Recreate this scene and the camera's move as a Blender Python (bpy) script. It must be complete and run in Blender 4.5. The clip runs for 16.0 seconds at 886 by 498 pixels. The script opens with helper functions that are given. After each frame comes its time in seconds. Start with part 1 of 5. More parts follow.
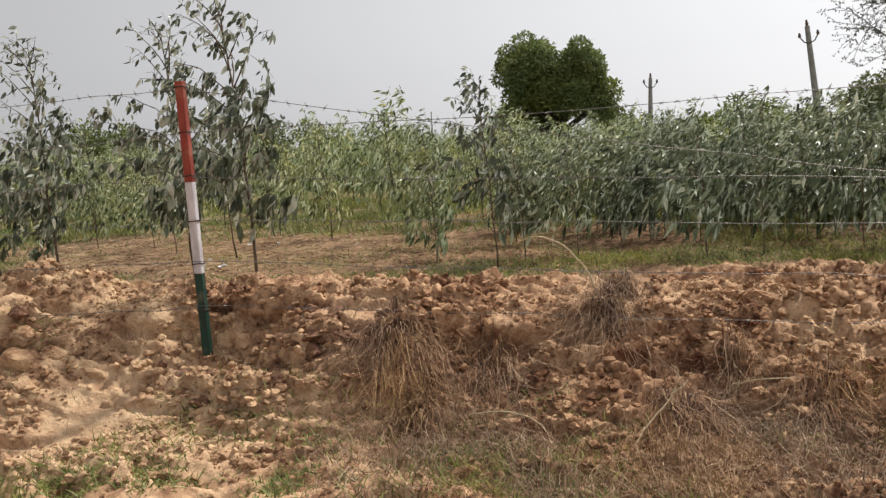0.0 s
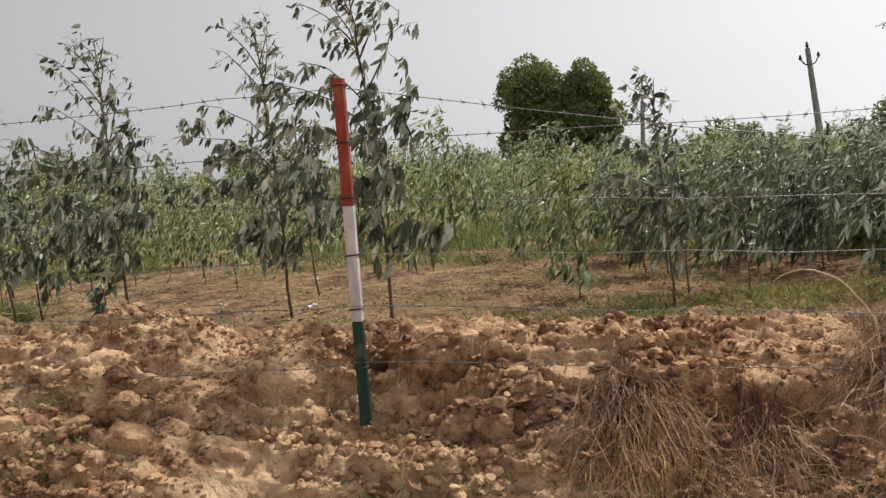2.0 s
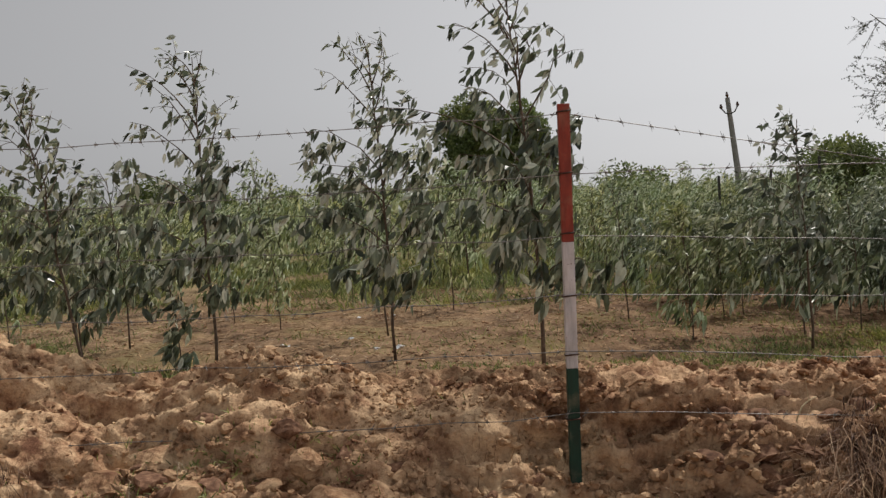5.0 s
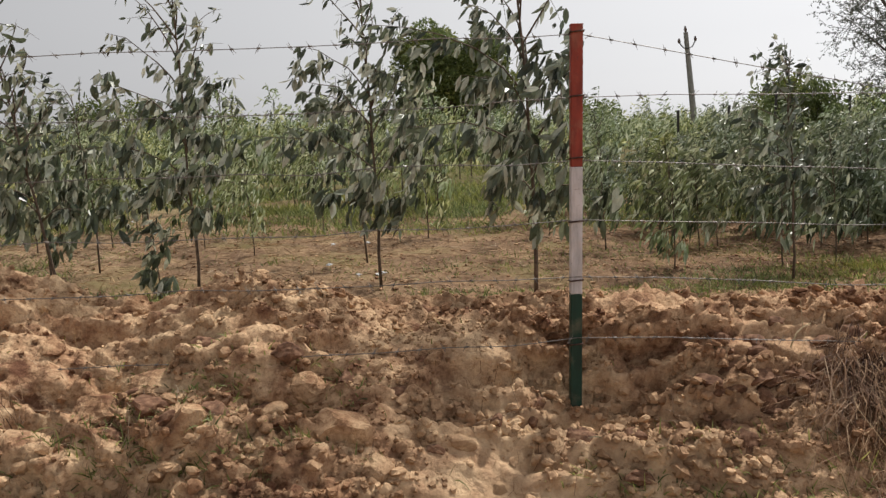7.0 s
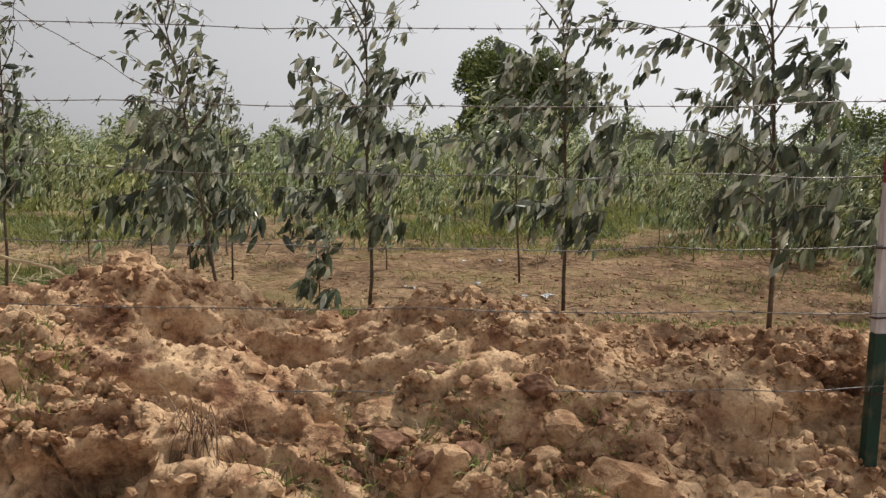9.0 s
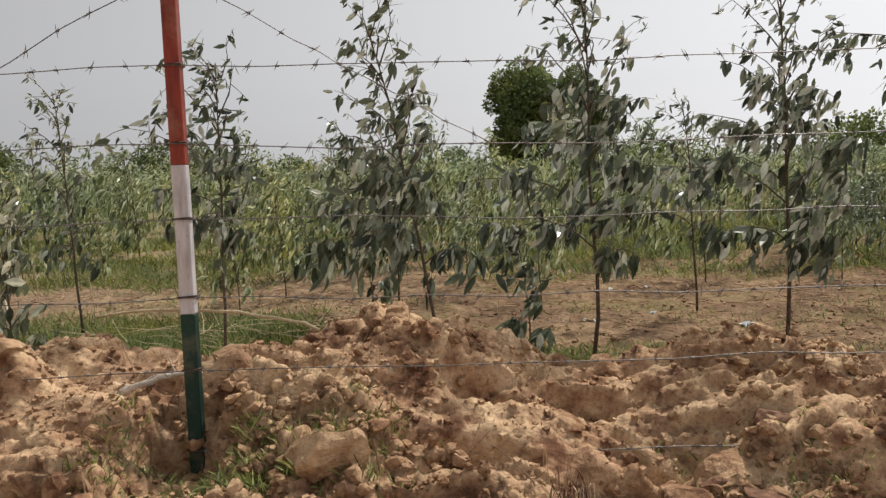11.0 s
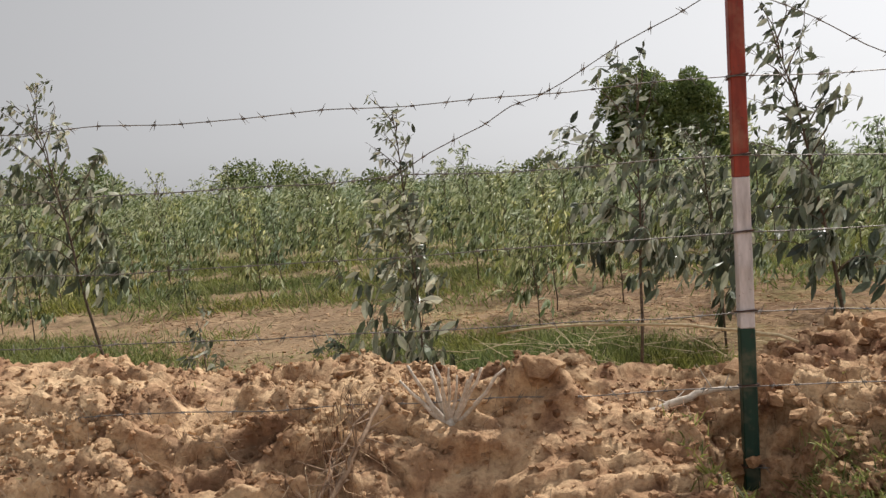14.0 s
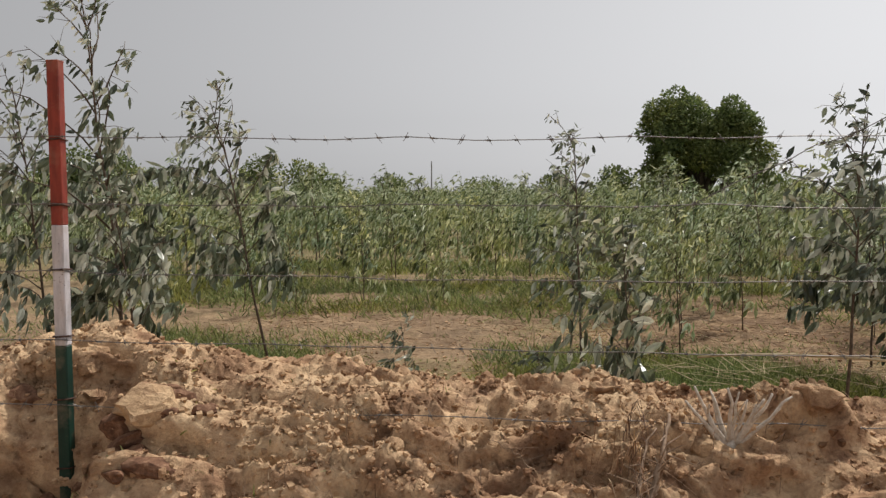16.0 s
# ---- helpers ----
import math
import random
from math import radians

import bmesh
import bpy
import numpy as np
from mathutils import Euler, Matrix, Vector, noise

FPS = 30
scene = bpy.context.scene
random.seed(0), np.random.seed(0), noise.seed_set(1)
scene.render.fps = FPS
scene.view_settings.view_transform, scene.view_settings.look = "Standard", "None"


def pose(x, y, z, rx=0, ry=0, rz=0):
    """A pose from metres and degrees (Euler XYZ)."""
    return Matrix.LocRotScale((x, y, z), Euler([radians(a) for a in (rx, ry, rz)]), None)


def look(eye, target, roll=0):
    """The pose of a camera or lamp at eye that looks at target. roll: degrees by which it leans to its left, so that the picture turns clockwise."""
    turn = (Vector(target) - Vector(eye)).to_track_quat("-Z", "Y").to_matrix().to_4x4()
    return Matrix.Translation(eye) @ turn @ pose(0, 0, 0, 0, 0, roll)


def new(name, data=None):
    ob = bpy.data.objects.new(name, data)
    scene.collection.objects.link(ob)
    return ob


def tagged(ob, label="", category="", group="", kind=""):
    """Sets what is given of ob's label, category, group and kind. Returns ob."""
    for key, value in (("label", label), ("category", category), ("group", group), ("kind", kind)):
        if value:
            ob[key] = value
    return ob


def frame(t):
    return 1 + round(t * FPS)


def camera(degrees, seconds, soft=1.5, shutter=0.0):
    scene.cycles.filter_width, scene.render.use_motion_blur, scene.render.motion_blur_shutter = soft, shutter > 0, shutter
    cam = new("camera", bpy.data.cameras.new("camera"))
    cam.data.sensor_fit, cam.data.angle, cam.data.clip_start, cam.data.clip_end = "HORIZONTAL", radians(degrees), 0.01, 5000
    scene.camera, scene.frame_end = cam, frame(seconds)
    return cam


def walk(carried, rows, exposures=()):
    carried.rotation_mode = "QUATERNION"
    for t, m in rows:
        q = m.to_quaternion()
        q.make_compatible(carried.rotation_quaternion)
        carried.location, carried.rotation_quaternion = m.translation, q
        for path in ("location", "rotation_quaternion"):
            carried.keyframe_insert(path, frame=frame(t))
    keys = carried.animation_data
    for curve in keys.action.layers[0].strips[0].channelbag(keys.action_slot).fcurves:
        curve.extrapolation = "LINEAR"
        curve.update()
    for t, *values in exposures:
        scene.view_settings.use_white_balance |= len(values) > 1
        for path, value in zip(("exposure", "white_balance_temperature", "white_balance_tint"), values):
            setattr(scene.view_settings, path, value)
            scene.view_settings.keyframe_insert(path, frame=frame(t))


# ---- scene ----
cam = camera(58.0, 16.0, soft=1.4)
PATH = [
    (0, (2.754, -4.821, 0.878), (2.322, -2.884, 0.627), -3.7),
    (0.5, (2.407, -4.617, 0.892), (1.928, -2.678, 0.807), -0.6),
    (1, (2.015, -4.467, 0.861), (1.617, -2.512, 0.718), -1.2),
    (1.5, (1.694, -4.36, 0.919), (1.231, -2.431, 0.661), -3.1),
    (2, (1.209, -4.027, 0.895), (0.857, -2.068, 0.706), -4.2),
    (2.5, (0.82, -3.921, 0.932), (0.396, -1.975, 0.755), 1.9),
    (3, (0.434, -3.93, 0.939), (0.125, -1.959, 0.798), -4.8),
    (3.5, (0.14, -3.818, 0.951), (-0.033, -1.832, 0.789), -4.2),
    (5.8, (-0.536, -3.865, 0.978), (-0.525, -1.867, 0.88), -2.5),
    (6, (-0.551, -3.852, 0.978), (-0.491, -1.857, 0.846), -2.1),
    (6.5, (-0.618, -3.883, 0.944), (-0.605, -1.891, 0.769), -1.5),
    (7, (-0.684, -3.786, 0.941), (-0.657, -1.808, 0.651), -1.7),
    (7.5, (-0.811, -3.6, 0.939), (-0.832, -1.614, 0.697), -4.3),
    (8, (-1.068, -3.465, 0.88), (-1.167, -1.48, 0.657), -2.4),
    (8.2, (-1.178, -3.44, 0.852), (-1.298, -1.46, 0.6), 0.3),
    (10.5, (-2.728, -2.883, 0.903), (-2.673, -0.893, 0.708), -1.2),
    (11, (-2.98, -3.025, 0.939), (-3.034, -1.035, 0.752), -1.9),
    (11.5, (-3.296, -2.983, 0.985), (-3.378, -0.99, 0.829), -5.1),
    (12, (-3.634, -2.878, 1.008), (-3.771, -0.887, 0.877), -0.5),
    (12.5, (-3.816, -2.862, 0.997), (-4.094, -0.888, 0.839), 0.7),
    (13, (-4.137, -2.937, 1.013), (-4.375, -0.961, 0.821), 1.0),
    (13.5, (-4.487, -3.049, 1.032), (-4.797, -1.086, 0.814), -0.5),
    (14, (-4.845, -3.098, 1.039), (-5.062, -1.116, 0.886), -3.8),
    (14.5, (-5.153, -3.143, 1.099), (-5.37, -1.156, 1.038), -0.1),
    (15, (-5.475, -3.252, 1.084), (-5.679, -1.265, 0.984), 1.4),
    (15.5, (-5.726, -3.424, 1.101), (-6.025, -1.451, 0.979), -0.7),
    (16, (-6.011, -3.346, 1.128), (-6.232, -1.362, 0.996), -0.0),
]
walk(cam, [(t, look(eye, target, roll)) for t, eye, target, roll in PATH],
     [(0, 0.2), (0.5, 0.08), (1, -0.08), (1.5, 0.0), (2, 0.08), (2.5, 0.05), (3.5, -0.02), (5.8, -0.45), (6.3, -0.3), (7, -0.03), (7.5, 0.13), (8, 0.08), (11, -0.08), (13, -0.03), (14, 0.02), (15, -0.3), (15.5, -0.3), (16, -0.22)])

# ---- world and light ----
SUN_AZ, SUN_EL = radians(34), radians(52)
world = bpy.data.worlds.new("overcast_sky")
scene.world = world
world.use_nodes = True
wt = world.node_tree
wt.nodes.clear()
sky = wt.nodes.new("ShaderNodeTexSky")
sky.sky_type = 'NISHITA'
sky.sun_disc = False
sky.sun_elevation, sky.sun_rotation = SUN_EL, SUN_AZ
sky.dust_density, sky.air_density = 2.0, 1.0
grey = wt.nodes.new("ShaderNodeHueSaturation")
grey.inputs["Saturation"].default_value = 0.08
veil = wt.nodes.new("ShaderNodeMix")
veil.data_type = 'RGBA'
veil.inputs[0].default_value = 0.72
veil.inputs[7].default_value = (4.6, 4.6, 4.75, 1)
# the cloud cover is thinner towards the sun
spot = wt.nodes.new("ShaderNodeTexCoord")
axis = wt.nodes.new("ShaderNodeSeparateXYZ")
thin = wt.nodes.new("ShaderNodeMath")
thin.operation = 'MULTIPLY_ADD'
thin.inputs[1].default_value, thin.inputs[2].default_value = 0.42, 0.93
cover = wt.nodes.new("ShaderNodeVectorMath")
cover.operation = 'SCALE'
wt.links.new(spot.outputs["Generated"], axis.inputs[0])
wt.links.new(axis.outputs["X"], thin.inputs[0])
wt.links.new(thin.outputs[0], cover.inputs["Scale"])
back = wt.nodes.new("ShaderNodeBackground")
back.inputs[1].default_value = 0.15
wout = wt.nodes.new("ShaderNodeOutputWorld")
wt.links.new(sky.outputs[0], grey.inputs["Color"])
wt.links.new(grey.outputs[0], veil.inputs[6])
wt.links.new(veil.outputs[2], cover.inputs[0])
wt.links.new(cover.outputs[0], back.inputs[0])
wt.links.new(back.outputs[0], wout.inputs[0])

sun = new("sun", bpy.data.lights.new("sun", 'SUN'))
sun.data.energy, sun.data.angle, sun.data.color = 4.7, radians(3), (1.0, 0.95, 0.88)
sun.matrix_world = look((0, 0, 0), (-math.sin(SUN_AZ) * math.cos(SUN_EL), -math.cos(SUN_AZ) * math.cos(SUN_EL), -math.sin(SUN_EL)))


# ---- materials ----
def shader(name, rough=0.8, spec=0.3, metal=0.0):
    m = bpy.data.materials.new(name)
    m.use_nodes = True
    b = m.node_tree.nodes["Principled BSDF"]
    b.inputs["Roughness"].default_value = rough
    b.inputs["Specular IOR Level"].default_value = spec
    b.inputs["Metallic"].default_value = metal
    return m, m.node_tree, b


def node(t, kind, **inputs):
    n = t.nodes.new(kind)
    for k, v in inputs.items():
        n.inputs[k.replace("_", " ")].default_value = v
    return n


def where(t):
    return t.nodes.new("ShaderNodeNewGeometry").outputs["Position"]


def speckle(t, scale, detail=5.0, rough=0.6, pos=None):
    n = node(t, "ShaderNodeTexNoise", Scale=scale, Detail=detail, Roughness=rough)
    t.links.new(pos or where(t), n.inputs["Vector"])
    return n.outputs["Fac"]


def ramp(t, fac, stops):
    r = t.nodes.new("ShaderNodeValToRGB")
    while len(r.color_ramp.elements) < len(stops):
        r.color_ramp.elements.new(0.5)
    for e, (p, c) in zip(r.color_ramp.elements, stops):
        e.position, e.color = p, (*c, 1)
    t.links.new(fac, r.inputs[0])
    return r.outputs[0]


def blend(t, fac, a, b, mode='MIX'):
    m = t.nodes.new("ShaderNodeMix")
    m.data_type, m.blend_type = 'RGBA', mode
    for v, i in ((fac, 0), (a, 6), (b, 7)):
        if isinstance(v, (float, int)):
            m.inputs[i].default_value = v
        elif isinstance(v, tuple):
            m.inputs[i].default_value = (*v, 1)
        else:
            t.links.new(v, m.inputs[i])
    return m.outputs[2]


def bumped(t, b, height, strength=0.5, dist=0.01):
    n = node(t, "ShaderNodeBump", Strength=strength, Distance=dist)
    t.links.new(height, n.inputs["Height"])
    t.links.new(n.outputs[0], b.inputs["Normal"])


def soil_material(name, field):
    """Sandy red earth; with field, the trodden litter-strewn soil of the plantation takes over behind the bank."""
    m, t, b = shader(name, 0.95, 0.1)
    fine, mid, big = speckle(t, 55, 7, 0.68), speckle(t, 6.0, 8, 0.66), speckle(t, 1.3, 4, 0.6)
    col = ramp(t, mid, [(0.35, (0.17, 0.08, 0.048)), (0.46, (0.36, 0.205, 0.12)), (0.59, (0.58, 0.38, 0.235))])
    sand = ramp(t, mid, [(0.35, (0.42, 0.262, 0.158)), (0.6, (0.64, 0.445, 0.28))])
    col = blend(t, ramp(t, big, [(0.48, (0, 0, 0)), (0.6, (0.8, 0.8, 0.8))]), col, sand)
    col = blend(t, ramp(t, speckle(t, 2.6, 7, 0.72), [(0.38, (0.85, 0.85, 0.85)), (0.44, (0, 0, 0))]), col, (0.14, 0.062, 0.038))
    col = blend(t, 1.0, col, ramp(t, fine, [(0.3, (0.55, 0.5, 0.47)), (0.47, (0.95, 0.94, 0.93)), (0.7, (1.15, 1.15, 1.15))]), 'MULTIPLY')
    apart = node(t, "ShaderNodeVectorMath")
    apart.operation = 'DISTANCE'
    apart.inputs[1].default_value = (0.05, -0.8, -0.5)
    t.links.new(where(t), apart.inputs[0])
    fringe = t.nodes.new("ShaderNodeMath")
    fringe.operation = 'MULTIPLY_ADD'
    fringe.inputs[1].default_value = 1.4
    t.links.new(speckle(t, 2.4, 6, 0.65), fringe.inputs[0])
    t.links.new(apart.outputs["Value"], fringe.inputs[2])
    apron = node(t, "ShaderNodeMapRange", From_Min=1.3, From_Max=1.75, To_Min=0.75, To_Max=0.0)
    t.links.new(fringe.outputs[0], apron.inputs["Value"])
    col = blend(t, apron.outputs[0], col, sand)
    east = t.nodes.new("ShaderNodeSeparateXYZ")
    t.links.new(where(t), east.inputs[0])
    drift = t.nodes.new("ShaderNodeMath")
    drift.operation = 'MULTIPLY_ADD'
    drift.inputs[1].default_value = 2.0
    t.links.new(speckle(t, 0.9, 4, 0.6), drift.inputs[0])
    t.links.new(east.outputs["X"], drift.inputs[2])
    red = node(t, "ShaderNodeMapRange", From_Min=-0.6, From_Max=2.4, To_Max=0.5)
    t.links.new(drift.outputs[0], red.inputs["Value"])
    col = blend(t, red.outputs[0], col, blend(t, 1.0, col, (0.78, 0.68, 0.66), 'MULTIPLY'))
    west = node(t, "ShaderNodeMapRange", From_Min=1.8, From_Max=5.6, To_Max=0.55)
    flip = t.nodes.new("ShaderNodeMath")
    flip.operation = 'MULTIPLY'
    flip.inputs[1].default_value = -1.0
    t.links.new(drift.outputs[0], flip.inputs[0])
    t.links.new(flip.outputs[0], west.inputs["Value"])
    col = blend(t, west.outputs[0], col, blend(t, 0.5, col, sand))
    if field:
        sep = t.nodes.new("ShaderNodeSeparateXYZ")
        t.links.new(where(t), sep.inputs[0])
        edge = t.nodes.new("ShaderNodeMath")
        edge.operation = 'MULTIPLY_ADD'
        edge.inputs[1].default_value = 0.7
        t.links.new(speckle(t, 4, 4, 0.6), edge.inputs[0])
        t.links.new(sep.outputs["Y"], edge.inputs[2])
        mr = node(t, "ShaderNodeMapRange", From_Min=1.15, From_Max=1.7)
        t.links.new(edge.outputs[0], mr.inputs["Value"])
        litter = ramp(t, speckle(t, 22, 9, 0.82), [(0.38, (0.06, 0.036, 0.022)), (0.49, (0.25, 0.148, 0.088)), (0.62, (0.58, 0.4, 0.26))])
        tread = ramp(t, speckle(t, 3.1, 6, 0.7), [(0.38, (0.1, 0.058, 0.035)), (0.5, (0.285, 0.165, 0.1)), (0.62, (0.48, 0.315, 0.195))])
        litter = blend(t, 1.0, blend(t, 0.5, litter, tread), (0.8, 0.81, 0.77), 'MULTIPLY')
        litter = blend(t, ramp(t, speckle(t, 1.1, 6, 0.7), [(0.4, (0.6, 0.6, 0.6)), (0.5, (0, 0, 0))]), litter, (0.12, 0.066, 0.042))
        patch = ramp(t, speckle(t, 0.75, 6, 0.68), [(0.5, (0, 0, 0)), (0.62, (0.6, 0.6, 0.6))])
        litter = blend(t, patch, litter, (0.15, 0.135, 0.052))
        weeds = node(t, "ShaderNodeMapRange", From_Min=5.0, From_Max=16.0, To_Max=0.7)
        t.links.new(sep.outputs["Y"], weeds.inputs["Value"])
        litter = blend(t, weeds.outputs[0], litter, (0.11, 0.115, 0.04))
        litter = blend(t, west.outputs[0], litter, blend(t, 0.4, litter, (0.42, 0.31, 0.205)))
        litter = blend(t, red.outputs[0], litter, blend(t, 1.0, litter, (0.6, 0.5, 0.46), 'MULTIPLY'))
        col = blend(t, mr.outputs[0], col, litter)
    else:
        g = t.nodes.new("ShaderNodeNewGeometry")
        col = blend(t, 0.85, col, ramp(t, g.outputs["Random Per Island"], [(0, (0.45, 0.39, 0.36)), (0.5, (0.88, 0.86, 0.84)), (1, (1.1, 1.08, 1.06))]), 'MULTIPLY')
    col = blend(t, 1.0, col, (0.96, 1.0, 0.99), 'MULTIPLY')
    t.links.new(col, b.inputs["Base Color"])
    h = node(t, "ShaderNodeMath")
    t.links.new(fine, h.inputs[0])
    t.links.new(speckle(t, 15, 6, 0.66), h.inputs[1])
    cell = node(t, "ShaderNodeTexVoronoi", Scale=38)
    warp = blend(t, 0.06, where(t), node(t, "ShaderNodeTexNoise", Scale=27).outputs["Color"], 'ADD')
    t.links.new(warp, cell.inputs["Vector"])
    low = t.nodes.new("ShaderNodeMath")
    low.operation = 'MULTIPLY_ADD'
    low.inputs[1].default_value = -0.45
    t.links.new(cell.outputs["Distance"], low.inputs[0])
    t.links.new(h.outputs[0], low.inputs[2])
    bumped(t, b, low.outputs[0], 0.7, 0.016)
    return m


def leaf_material(name, dark, lit, pale, pale_share=0.25, rough=0.45, glow=0.25, hue=0.8):
    """Leaves that differ one from another; thin, so that some light comes through. Eucalyptus colours also carry
    painted sheen and shade.
    """
    m, t, b = shader(name, rough, 0.45)
    g = t.nodes.new("ShaderNodeNewGeometry")
    rnd = g.outputs["Random Per Island"]
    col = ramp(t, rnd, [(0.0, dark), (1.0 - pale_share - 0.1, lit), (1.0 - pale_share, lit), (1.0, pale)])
    one = t.nodes.new("ShaderNodeObjectInfo")
    col = blend(t, 1.0, col, ramp(t, one.outputs["Random"], [(0, (0.75, 0.77, 0.74)), (0.5, (1, 1, 1)), (1, (1.2, 1.16, 1.08))]), 'MULTIPLY')
    tint = ramp(t, speckle(t, 0.8, 3, 0.6, g.outputs["Position"]), [(0.36, (0.8, 0.92, 0.98)), (0.5, (1, 1, 1)), (0.64, (1.18, 1.06, 0.7))])
    col = blend(t, hue, col, tint, 'MULTIPLY')
    vein = speckle(t, 60, 3, 0.5, g.outputs["Position"])
    col = blend(t, 0.25, col, ramp(t, vein, [(0.3, (0.55, 0.55, 0.5)), (0.7, (1, 1, 1))]), 'MULTIPLY')
    t.links.new(col, b.inputs["Base Color"])
    thin = t.nodes.new("ShaderNodeBsdfTranslucent")
    t.links.new(col, thin.inputs[0])
    mix = t.nodes.new("ShaderNodeMixShader")
    mix.inputs[0].default_value = glow
    t.links.new(b.outputs[0], mix.inputs[1])
    t.links.new(thin.outputs[0], mix.inputs[2])
    t.links.new(mix.outputs[0], t.nodes["Material Output"].inputs[0])
    return m


def grainy(name, stops, scale, rough=0.8, spec=0.2, metal=0.0, bump=0.3, island=0.0):
    m, t, b = shader(name, rough, spec, metal)
    col = ramp(t, speckle(t, scale, 6, 0.65), stops)
    col = blend(t, 0.4, col, ramp(t, speckle(t, scale * 0.13, 4, 0.6), [(0.3, (0.55, 0.55, 0.55)), (0.7, (1, 1, 1))]), 'MULTIPLY')
    if island:
        g = t.nodes.new("ShaderNodeNewGeometry")
        col = blend(t, island, col, ramp(t, g.outputs["Random Per Island"], [(0, (0.35, 0.33, 0.3)), (1, (1, 1, 1))]), 'MULTIPLY')
    t.links.new(col, b.inputs["Base Color"])
    if bump:
        bumped(t, b, speckle(t, scale * 1.5, 6, 0.7), bump, 0.004)
    return m


def paint(name, colour, worn):
    """Brushed enamel on steel, chipped and dusty."""
    m, t, b = shader(name, 0.55, 0.35)
    streak = t.nodes.new("ShaderNodeMapping")
    streak.inputs["Scale"].default_value = (1, 1, 0.2)
    t.links.new(where(t), streak.inputs[0])
    tone = speckle(t, 28, 5, 0.6, streak.outputs[0])
    lo = tuple(c * 0.55 for c in colour)
    col = ramp(t, tone, [(0.3, lo), (0.6, colour)])
    chips = ramp(t, speckle(t, 70, 4, 0.65), [(0.645, (0, 0, 0)), (0.68, (1, 1, 1))])
    col = blend(t, chips, col, worn)
    dust = ramp(t, speckle(t, 9, 5, 0.6), [(0.5, (0, 0, 0)), (0.8, (0.35, 0.35, 0.35))])
    col = blend(t, dust, col, (0.38, 0.27, 0.18))
    t.links.new(col, b.inputs["Base Color"])
    bumped(t, b, tone, 0.25, 0.003)
    return m


M_GROUND = soil_material("sandy_red_earth", True)
M_CLOD = soil_material("earth_clod", False)
# damp subsoil, its dark tone also standing in for the shade of the hollows
M_DAMP_SHADE = grainy("damp_shaded_subsoil", [(0.35, (0.1, 0.05, 0.032)), (0.55, (0.22, 0.118, 0.072)), (0.7, (0.38, 0.23, 0.145))], 32, 0.9, 0.15, 0.0, 0.8, 0.4)
# pale end paints the sky's sheen on leaves, dark end the shade among them
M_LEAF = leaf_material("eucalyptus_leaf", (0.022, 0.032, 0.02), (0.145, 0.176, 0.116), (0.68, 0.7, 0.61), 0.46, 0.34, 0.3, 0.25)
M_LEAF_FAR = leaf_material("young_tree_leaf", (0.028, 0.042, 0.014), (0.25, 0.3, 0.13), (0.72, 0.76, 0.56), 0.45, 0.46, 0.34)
# darker, olive copy of the young leaf: shade of the crowded canopy in its colour
M_LEAF_SHADED = leaf_material("shaded_young_tree_leaf", (0.022, 0.034, 0.014), (0.17, 0.21, 0.11), (0.64, 0.68, 0.55), 0.4, 0.42, 0.22, 0.5)
M_BIG_LEAF = leaf_material("broad_tree_leaf", (0.07, 0.095, 0.03), (0.155, 0.195, 0.062), (0.27, 0.3, 0.115), 0.3, 0.6, 0.36)
M_GREY_LEAF = leaf_material("thorn_tree_leaf", (0.06, 0.068, 0.05), (0.12, 0.13, 0.1), (0.2, 0.21, 0.17), 0.3, 0.6, 0.2)
M_GRASS = leaf_material("green_grass", (0.06, 0.072, 0.022), (0.23, 0.26, 0.075), (0.42, 0.42, 0.17), 0.3, 0.6, 0.42)
M_WEED = leaf_material("brown_weed", (0.07, 0.034, 0.021), (0.27, 0.15, 0.09), (0.66, 0.48, 0.32), 0.36, 0.85, 0.15)
M_STRAW = leaf_material("dry_grass", (0.13, 0.07, 0.042), (0.34, 0.205, 0.125), (0.62, 0.46, 0.31), 0.3, 0.8, 0.2)
M_BARK = grainy("young_bark", [(0.3, (0.055, 0.04, 0.03)), (0.7, (0.17, 0.125, 0.09))], 40)
M_OLD_BARK = grainy("old_bark", [(0.3, (0.045, 0.036, 0.028)), (0.7, (0.13, 0.105, 0.08))], 14)
M_DEADWOOD = grainy("bleached_dead_wood", [(0.3, (0.36, 0.29, 0.22)), (0.7, (0.72, 0.65, 0.57))], 45)
M_DRYSTALK = grainy("dry_brown_stalk", [(0.3, (0.16, 0.1, 0.065)), (0.7, (0.36, 0.26, 0.18))], 40)
M_STICK = grainy("peeled_stick", [(0.3, (0.38, 0.28, 0.16)), (0.7, (0.62, 0.52, 0.34))], 40)
M_WIRE = grainy("weathered_wire", [(0.35, (0.09, 0.08, 0.075)), (0.7, (0.27, 0.25, 0.23))], 60, 0.55, 0.5, 0.5, 0.2)
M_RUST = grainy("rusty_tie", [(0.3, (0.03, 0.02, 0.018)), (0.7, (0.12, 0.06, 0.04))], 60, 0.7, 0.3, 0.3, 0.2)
M_RED = paint("red_paint", (0.25, 0.036, 0.02), (0.1, 0.03, 0.025))
M_WHITE = paint("white_paint", (0.56, 0.53, 0.55), (0.18, 0.14, 0.13))
M_GREEN = paint("green_paint", (0.005, 0.036, 0.024), (0.03, 0.03, 0.028))
M_CONCRETE = grainy("pole_concrete", [(0.3, (0.2, 0.19, 0.18)), (0.7, (0.34, 0.33, 0.31))], 6)
